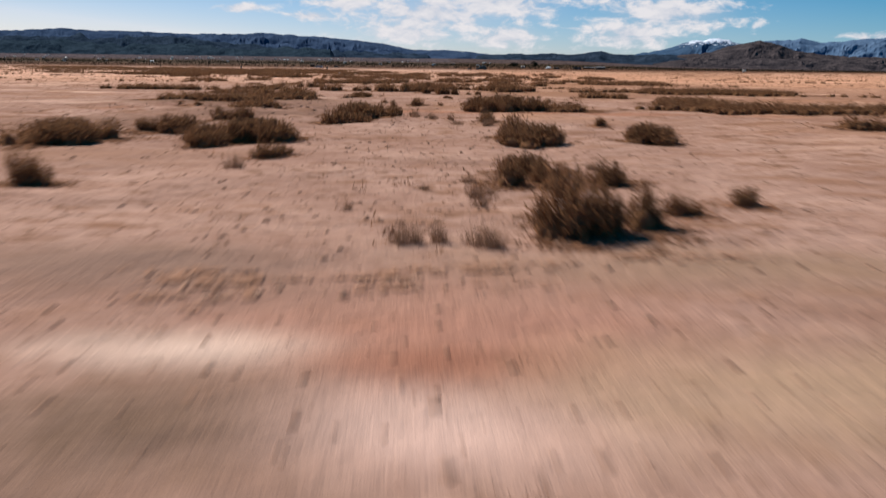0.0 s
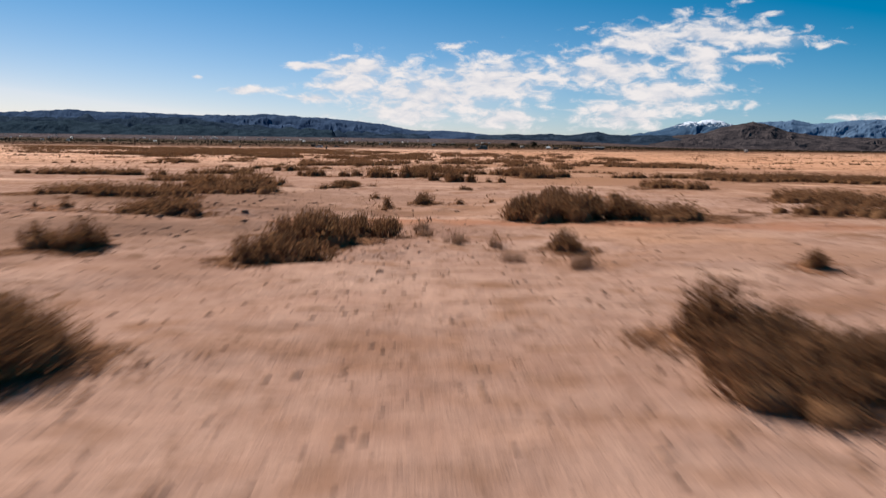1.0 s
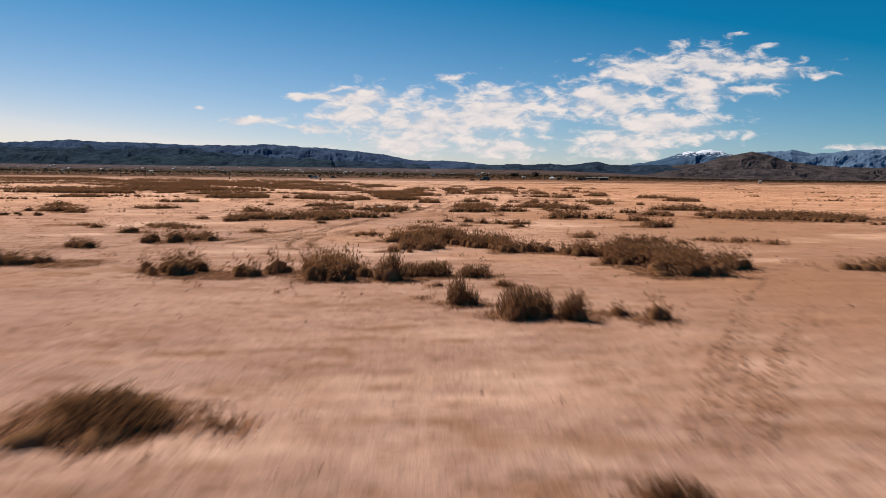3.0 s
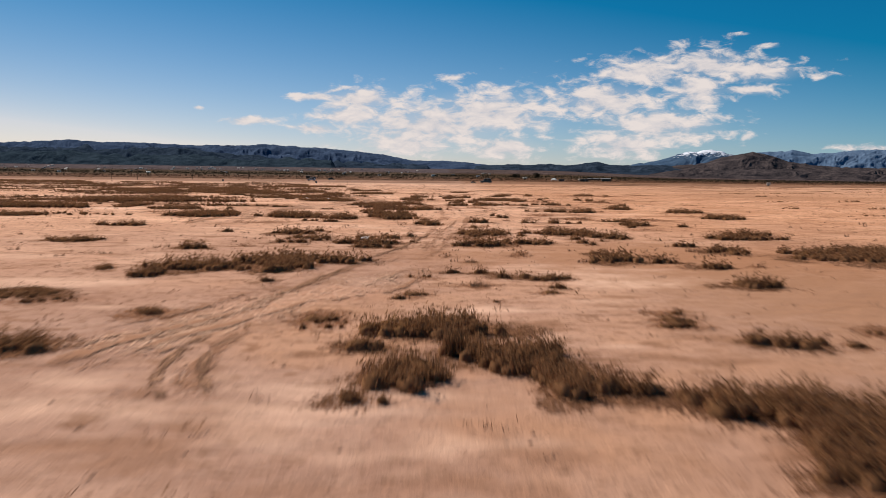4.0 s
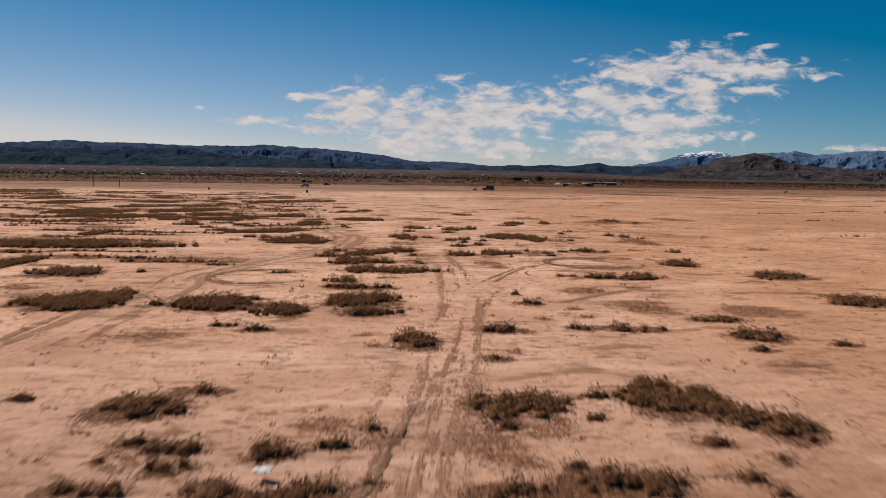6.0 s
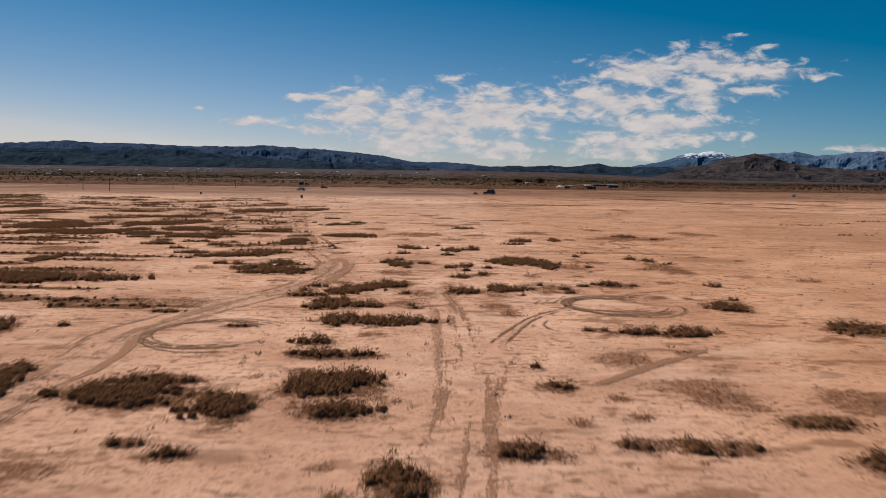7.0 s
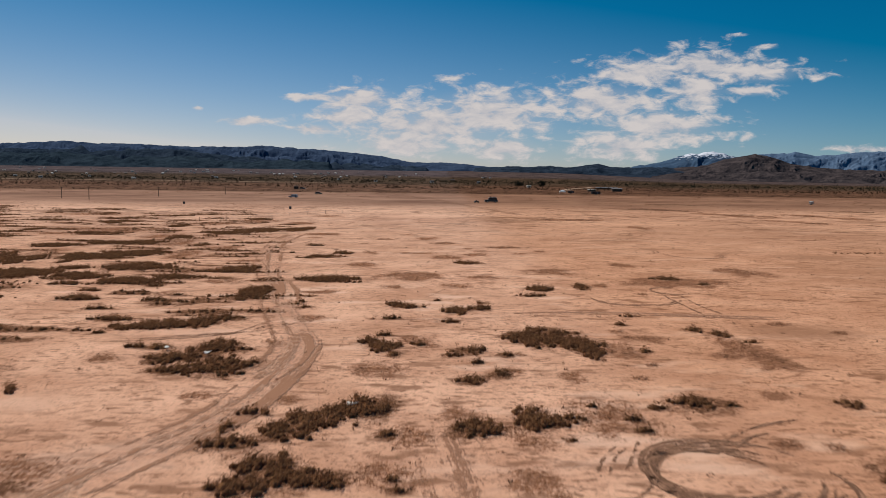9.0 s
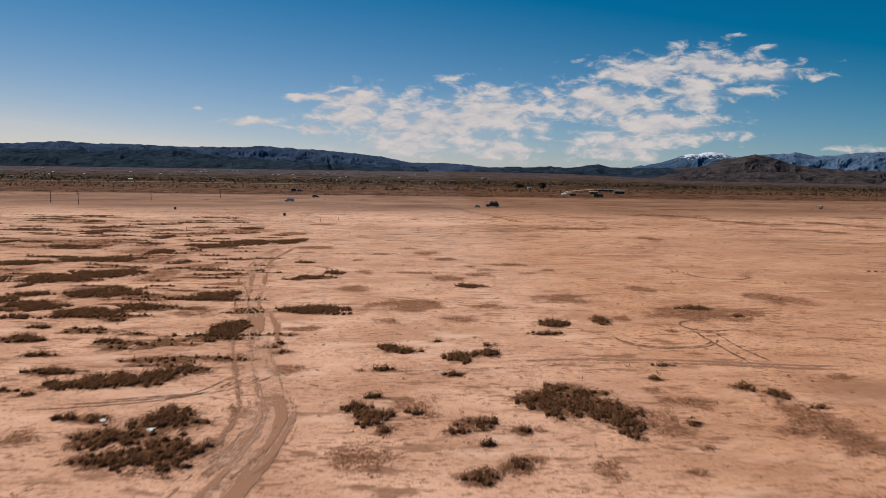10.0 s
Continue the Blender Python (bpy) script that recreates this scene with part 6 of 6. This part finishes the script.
def trailer(label, x, y, turn, size, wall, roof):
    """A box trailer on two wheels with a drawbar, door and window."""
    thing = tagged(new("trailer"), label, "trailer")
    l, w, h = size
    part("body", rounded(box(bmesh.new(), (-l / 2, -w / 2, 0.5), (l / 2, w / 2, h)), 0.08), wall, thing)
    part("roof", rounded(box(bmesh.new(), (-l / 2 - 0.05, -w / 2 - 0.05, h + 0.004), (l / 2 + 0.05, w / 2 + 0.05, h + 0.12), 0.1), 0.03), roof, thing)
    part("drawbar", box(bmesh.new(), (l / 2, -0.08, 0.5), (l / 2 + 1.1, 0.08, 0.62)), STEEL, thing)
    part("door", box(bmesh.new(), (l * 0.15, -w / 2 - 0.03, 0.55), (l * 0.15 + 0.7, -w / 2 + 0.02, h - 0.25)), ROOF, thing)
    part("window", box(bmesh.new(), (-l * 0.3, -w / 2 - 0.03, h * 0.55), (-l * 0.3 + l * 0.2, -w / 2 + 0.02, h * 0.8)), GLASS, thing, "dark window")
    wheels(thing, [(0, -w / 2 + 0.1), (0, w / 2 - 0.1)], 0.34)
    return put(thing, x, y, turn)


def house(label, x, y, turn, size, wall, roof):
    """A low desert house: walls, gabled roof, door and windows."""
    thing = tagged(new("house"), label, "house")
    l, w, h = size
    part("wall", box(bmesh.new(), (-l / 2, -w / 2, -1.5), (l / 2, w / 2, h)), wall, thing)
    bm = bmesh.new()
    e, top = 0.4, h + w * 0.2
    rows = [bm.verts.new(p) for p in [(-l / 2 - e, -w / 2 - e, h), (l / 2 + e, -w / 2 - e, h), (l / 2 + e, w / 2 + e, h), (-l / 2 - e, w / 2 + e, h), (-l / 2 - e, 0, top), (l / 2 + e, 0, top)]]
    for q in ((0, 1, 5, 4), (2, 3, 4, 5), (0, 4, 3), (1, 2, 5), (3, 2, 1, 0)):
        bm.faces.new([rows[k] for k in q])
    bmesh.ops.translate(bm, verts=bm.verts, vec=(0, 0, 0.01))
    part("roof", bm, roof, thing)
    part("door", box(bmesh.new(), (l * 0.05, -w / 2 - 0.06, 0), (l * 0.05 + 1.0, -w / 2 + 0.02, 2.05)), BROWN_WALL, thing)
    for k in (-0.33, 0.28):
        part("window", box(bmesh.new(), (l * k, -w / 2 - 0.06, 0.95), (l * k + 1.4, -w / 2 + 0.02, 2.0)), GLASS, thing, "dark window")
    return put(thing, x, y, turn)


def tree(label, x, y, tall, wide, seed):
    """A dark round desert tree: tapered trunk, limbs and a ragged crown."""
    gen = np.random.default_rng(seed)
    thing = tagged(new("tree"), label, "tree", "trees on the far side of the plain")
    bm = bmesh.new()
    for k in range(5):
        a, lean = k * 1.26, 0.0 if k == 0 else 0.5
        r, ln = (0.16, tall * 0.6) if k == 0 else (0.08, tall * 0.4)
        m = Matrix.Translation((0, 0, 0 if k == 0 else tall * 0.28)) @ Matrix.Rotation(a, 4, "Z") @ Matrix.Rotation(lean, 4, "Y") @ Matrix.Translation((0, 0, ln / 2))
        bmesh.ops.create_cone(bm, cap_ends=True, segments=7, radius1=r, radius2=r * 0.4, depth=ln, matrix=m)
    part("trunk", bm, POST, thing)
    n = 1500
    clump = gen.normal(0, 1, (14, 3)) * (wide * 0.24, wide * 0.24, tall * 0.16) + (0, 0, tall * 0.62)
    spot = clump[gen.integers(0, 14, n)] + gen.normal(0, wide * 0.11, (n, 3))
    spot[:, 2] = np.maximum(spot[:, 2], tall * 0.18)
    way = gen.normal(0, 1, (n, 3))
    way /= np.linalg.norm(way, axis=1, keepdims=True)
    v, f = blades(spot, way, np.full(n, 0.5), np.full(n, 0.34), gen, 0.7)
    new("crown", mesh_of("crown", v, f, TREE_LEAF)).parent = thing
    return put(thing, x, y)


def pole(x, y, tall):
    thing = tagged(new("utility_pole"), "thin dark wooden pole standing on the bare plain", "pole", "poles on the plain")
    bm = bmesh.new()
    bmesh.ops.create_cone(bm, cap_ends=True, segments=10, radius1=0.15, radius2=0.10, depth=tall + 0.3, matrix=Matrix.Translation((0, 0, tall / 2 - 0.15)))
    part("post", bm, POST, thing)
    part("crossarm", box(bmesh.new(), (-0.7, -0.05, tall - 0.5), (0.7, 0.05, tall - 0.38)), POST, thing)
    for k in (-0.6, 0.6):
        bm = bmesh.new()
        bmesh.ops.create_cone(bm, cap_ends=True, segments=8, radius1=0.05, radius2=0.03, depth=0.14, matrix=Matrix.Translation((k, 0, tall - 0.31)))
        part("insulator", bm, STEEL, thing, "small grey insulator")
    return put(thing, x, y, 12)


def drum(label, x, y, tall, radius):
    thing = tagged(new("barrel"), label, "barrel")
    bm = bmesh.new()
    bmesh.ops.create_cone(bm, cap_ends=True, segments=20, radius1=radius, radius2=radius, depth=tall, matrix=Matrix.Translation((0, 0, tall / 2)))
    part("drum", rounded(bm, 0.015), PAINT_DARK, thing)
    for k in (0.33, 0.66):
        bm = bmesh.new()
        bmesh.ops.create_cone(bm, cap_ends=False, segments=20, radius1=radius + 0.02, radius2=radius + 0.02, depth=0.05, matrix=Matrix.Translation((0, 0, tall * k)))
        part("hoop", bm, PAINT_DARK, thing)
    return put(thing, x, y)


def canopy_tent(x, y):
    thing = tagged(new("canopy_tent"), "white canvas canopy tent beside a dark trailer", "tent")
    bm = bmesh.new()
    base = [bm.verts.new((a * 2.2, b * 1.6, 1.7)) for a, b in ((-1, -1), (1, -1), (1, 1), (-1, 1))]
    peak = [bm.verts.new((a * 0.5, 0, 2.9)) for a in (-1, 1)]
    for q in ((base[0], base[1], peak[1], peak[0]), (base[2], base[3], peak[0], peak[1]), (base[1], base[2], peak[1]), (base[3], base[0], peak[0])):
        bm.faces.new(q)
    low = [bm.verts.new((v.co.x, v.co.y, 1.2)) for v in base]
    for k in range(4):
        bm.faces.new((base[(k + 1) % 4], base[k], low[k], low[(k + 1) % 4]))
    part("canopy", bm, CANVAS, thing, "white canvas canopy")
    for a in (-1, 1):
        for b in (-1, 1):
            bm = bmesh.new()
            bmesh.ops.create_cone(bm, cap_ends=True, segments=8, radius1=0.04, radius2=0.04, depth=1.7, matrix=Matrix.Translation((a * 2.15, b * 1.55, 0.85)))
            part("leg", bm, STEEL, thing)
    return put(thing, x, y)


def buggy(x, y):
    thing = tagged(new("buggy"), "small dark open off-road buggy parked on sand", "buggy")
    part("body", rounded(box(bmesh.new(), (-1.0, -0.5, 0.4), (1.0, 0.5, 0.75), 0.15), 0.05), PAINT_DARK, thing)
    part("seat", rounded(box(bmesh.new(), (-0.5, -0.3, 0.75), (0.1, 0.3, 1.0), 0.05), 0.04), RUBBER, thing)
    part("handlebar", box(bmesh.new(), (0.4, -0.4, 1.05), (0.46, 0.4, 1.1)), STEEL, thing)
    wheels(thing, [(a * 0.75, b * 0.5) for a in (-1, 1) for b in (-1, 1)], 0.3)
    return put(thing, x, y, 20)


truck = car("dark boxy off-road truck with a loaded roof rack", 19.5, 433, 184, PAINT_DARK, 6.0, 2.15)
rack = bmesh.new()
for k in range(5):
    box(rack, (-2.4 + 0.85 * k, -0.8, 2.15), (-2.3 + 0.85 * k, 0.8, 2.25))
for side in (-0.8, 0.72):
    box(rack, (-2.4, side, 2.24), (1.1, side + 0.08, 2.34))
part("roof_rack", rack, STEEL, truck, "steel roof rack")
part("load", rounded(box(bmesh.new(), (-2.1, -0.6, 2.26), (-0.7, 0.5, 2.62), 0.08), 0.06), PAINT_DARK, truck, "dark covered load")
part("spare_wheel", rounded(disc(0.36, 0.22), 0.03), RUBBER, truck, "black spare tyre").location = (0.3, 0, 2.4)
buggy(12.7, 430)
car("silver station wagon parked on bare sand", -79.5, 474, 172, PAINT_SILVER, 4.7, 1.65)
car("dark car parked near the edge of the plain", -79, 547, 10, PAINT_DARK, 4.3, 1.5)
car("dark car beside a shed on the plain", -118, 700, 5, PAINT_DARK, 4.6, 1.6)
drum("dark steel barrel on bare sand", -53.7, 342, 0.95, 0.4)
drum("dark steel barrel beside a scrub row", -101.4, 376, 0.9, 0.38)
trailer("small white box trailer on open sand", 176, 453, -50, (1.8, 1.3, 1.6), STUCCO, PAINT_WHITE)
canopy_tent(86.5, 650)
trailer("dark box trailer beside a white tent", 93, 652, 0, (4.4, 2.0, 2.0), BROWN_WALL, ROOF)
trailer("long dark trailer home at the plain's edge", 107, 629, 0, (6.5, 2.4, 2.3), BROWN_WALL, BROWN_WALL)
house("long low house with a pale roof", 127, 745, 2, (6.5, 3, 1.5), BROWN_WALL, STUCCO)
house("dark brown house with a grey roof", 152, 758, 0, (8.5, 4, 2.2), BROWN_WALL, ROOF)
house("long low dark outbuilding behind a house", 165, 860, 3, (22, 3, 1.5), BROWN_WALL, ROOF)
house("small brown shed on the plain", -124, 704, 0, (3.2, 3, 2.2), BROWN_WALL, BROWN_WALL)
house("pale house between two dark trees", 90, 905, 0, (4.5, 3, 1.7), STUCCO, STUCCO)
tree("dark round desert tree beside a pale house", 77, 880, 6.0, 6.5, 1)
tree("dark round desert tree beside a pale house", 103, 890, 6.5, 6.5, 2)
for x, y in ((-173.1, 424.5), (-154.1, 410.3), (-146.0, 466.7), (-128, 520)):
    pole(x, y, 5.0)

FENCE = [(-61.2, 271.9), (-52.0, 285.9), (-41.3, 306.6), (-29.6, 325.9)]
fence = tagged(new("fence"), "sagging wire fence on thin dark posts in the sand", "fence")
line = smooth_line(FENCE, 8.0)
for k, (x, y) in enumerate(line):
    tall = 1.05 + 0.2 * math.sin(k * 2.3)
    bm = box(bmesh.new(), (x - 0.04, y - 0.04, 0), (x + 0.04, y + 0.04, tall), 0.01)
    part("post", bm, POST, fence).location.z = float(ground_z(x, y)) - 0.1
for high in (0.5, 0.95):
    bm = bmesh.new()
    for (x, y), (x2, y2) in zip(line[:-1], line[1:]):
        z, z2 = float(ground_z(x, y)) + high, float(ground_z(x2, y2)) + high
        vs = [bm.verts.new(p) for p in ((x, y, z), (x2, y2, z2), (x2, y2, z2 + 0.02), (x, y, z + 0.02), (x, y + 0.02, z + 0.01), (x2, y2 + 0.02, z2 + 0.01))]
        for q in ((0, 1, 2, 3), (3, 2, 5, 4), (4, 5, 1, 0)):
            bm.faces.new([vs[n] for n in q])
    part("wire", bm, STEEL, fence, "thin steel wire")


# village on the rising ground: small houses and dark trees
FIRST = rng.uniform(0, 1, (46, 4))
for k, (a, b, c, d) in enumerate(FIRST):
    y = 1130 + 900 * a
    x = y * (-0.6 + 0.66 * b)
    kind = k % 3
    house(("white house far off among dark trees", "pale stucco house far off on the scrubland", "brown house far off on the scrubland")[kind], x, y, -20 + 40 * c, (3.2 + 2.4 * d, 2.8 + 1.2 * c, 1.8), (PAINT_WHITE, STUCCO, BROWN_WALL)[kind], (ROOF, PAINT_WHITE, ROOF)[kind])


for k, (a, b, c, d) in enumerate(rng.uniform(0, 1, (34, 4))):
    y = 2050 + 900 * a
    house(("tiny white house high on the far slope", "tiny pale house high on the far slope")[k % 2], y * (-0.6 + 0.6 * b), y, -30 + 60 * c, (4 + 4 * d, 4, 2.2), (PAINT_WHITE, STUCCO)[k % 2], (STUCCO, ROOF)[k % 2])


def belt(count, from_y, to_y, spread_low, spread_high, size):
    spots = []
    for _ in range(count):
        y = from_y + (to_y - from_y) * rng.uniform() ** 1.5
        s = size * rng.uniform(0.5, 1.2)
        spots.append((y * rng.uniform(spread_low, spread_high), y, s * 1.3, s))
    return spots


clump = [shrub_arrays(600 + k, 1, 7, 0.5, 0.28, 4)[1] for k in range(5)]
joined("scrub_belt", "dark brown scrub covering the far plain", "scrub", belt(2000, 612, 900, -0.66, 0.66, 0.6) + belt(4200, 780, 1900, -0.66, 0.66, 1.35), clump, SHADED_LEAF)
joined("tree_belt", "dark trees and tall bushes far off on rising ground", "trees", belt(1500, 1050, 2300, -0.66, 0.66, 1.7) + belt(1300, 1180, 1420, -0.66, 0.66, 2.0), clump, TREE_LEAF)


def strip_road(label, points, width):
    line = smooth_line(points, 12)
    way = np.gradient(line, axis=0)
    way /= np.linalg.norm(way, axis=1, keepdims=True)
    side = np.stack([-way[:, 1], way[:, 0]], -1)
    a, b = line - side * width / 2, line + side * width / 2
    verts = np.concatenate([np.column_stack([p, ground_z(p[:, 0], p[:, 1]) + 0.2]) for p in (a, b)])
    n, k = len(line), np.arange(len(line) - 1)
    faces = np.stack([k, k + 1, k + n + 1, k + n], -1)[:, ::-1]
    tagged(new("road", mesh_of("road", verts, faces, PALE_DIRT)), label, "road", kind="structure")


strip_road("pale graded dirt road across the far scrubland", [(-900, 1060), (-600, 1050), (-300, 1045), (-150, 1035)], 16)
strip_road("pale dirt track climbing past the houses", [(110, 770), (122, 830), (150, 900), (170, 960)], 7)


# ------------------------------------------------------------------ litter
def sheet(x, y, size, seed):
    """A crumpled plastic sheet caught among the shrubs."""
    gen = np.random.default_rng(seed)
    n = 9
    g = np.linspace(-0.5, 0.5, n)
    xx, yy = np.meshgrid(g, g)
    z = 0.22 + 0.07 * value_noise(xx * 3 + seed, yy * 3, seed) + 0.012 * gen.normal(size=xx.shape)
    v = np.stack([xx * size * (1 + 0.2 * gen.normal(size=xx.shape)), yy * size * 0.7, z], -1).reshape(-1, 3)
    cell = (np.arange(n - 1)[:, None] * n + np.arange(n - 1)[None, :]).ravel()
    mesh = mesh_of("plastic_sheet", v, np.stack([cell, cell + 1, cell + n + 1, cell + n], -1), LITTER, smooth=True)
    ob = tagged(new("plastic_sheet", mesh), "crumpled white plastic sheet caught among shrubs", "litter")
    thick = ob.modifiers.new("thickness", "SOLIDIFY")
    thick.thickness = 0.01
    return put(ob, x, y, seed * 40)


for k, (x, y) in enumerate([(-6.3, 128.0), (-16.6, 137.9), (-19.6, 139.2), (-5.5, 78.4)]):
    sheet(x, y, (0.5, 0.5, 0.4, 0.4)[k], k + 1)
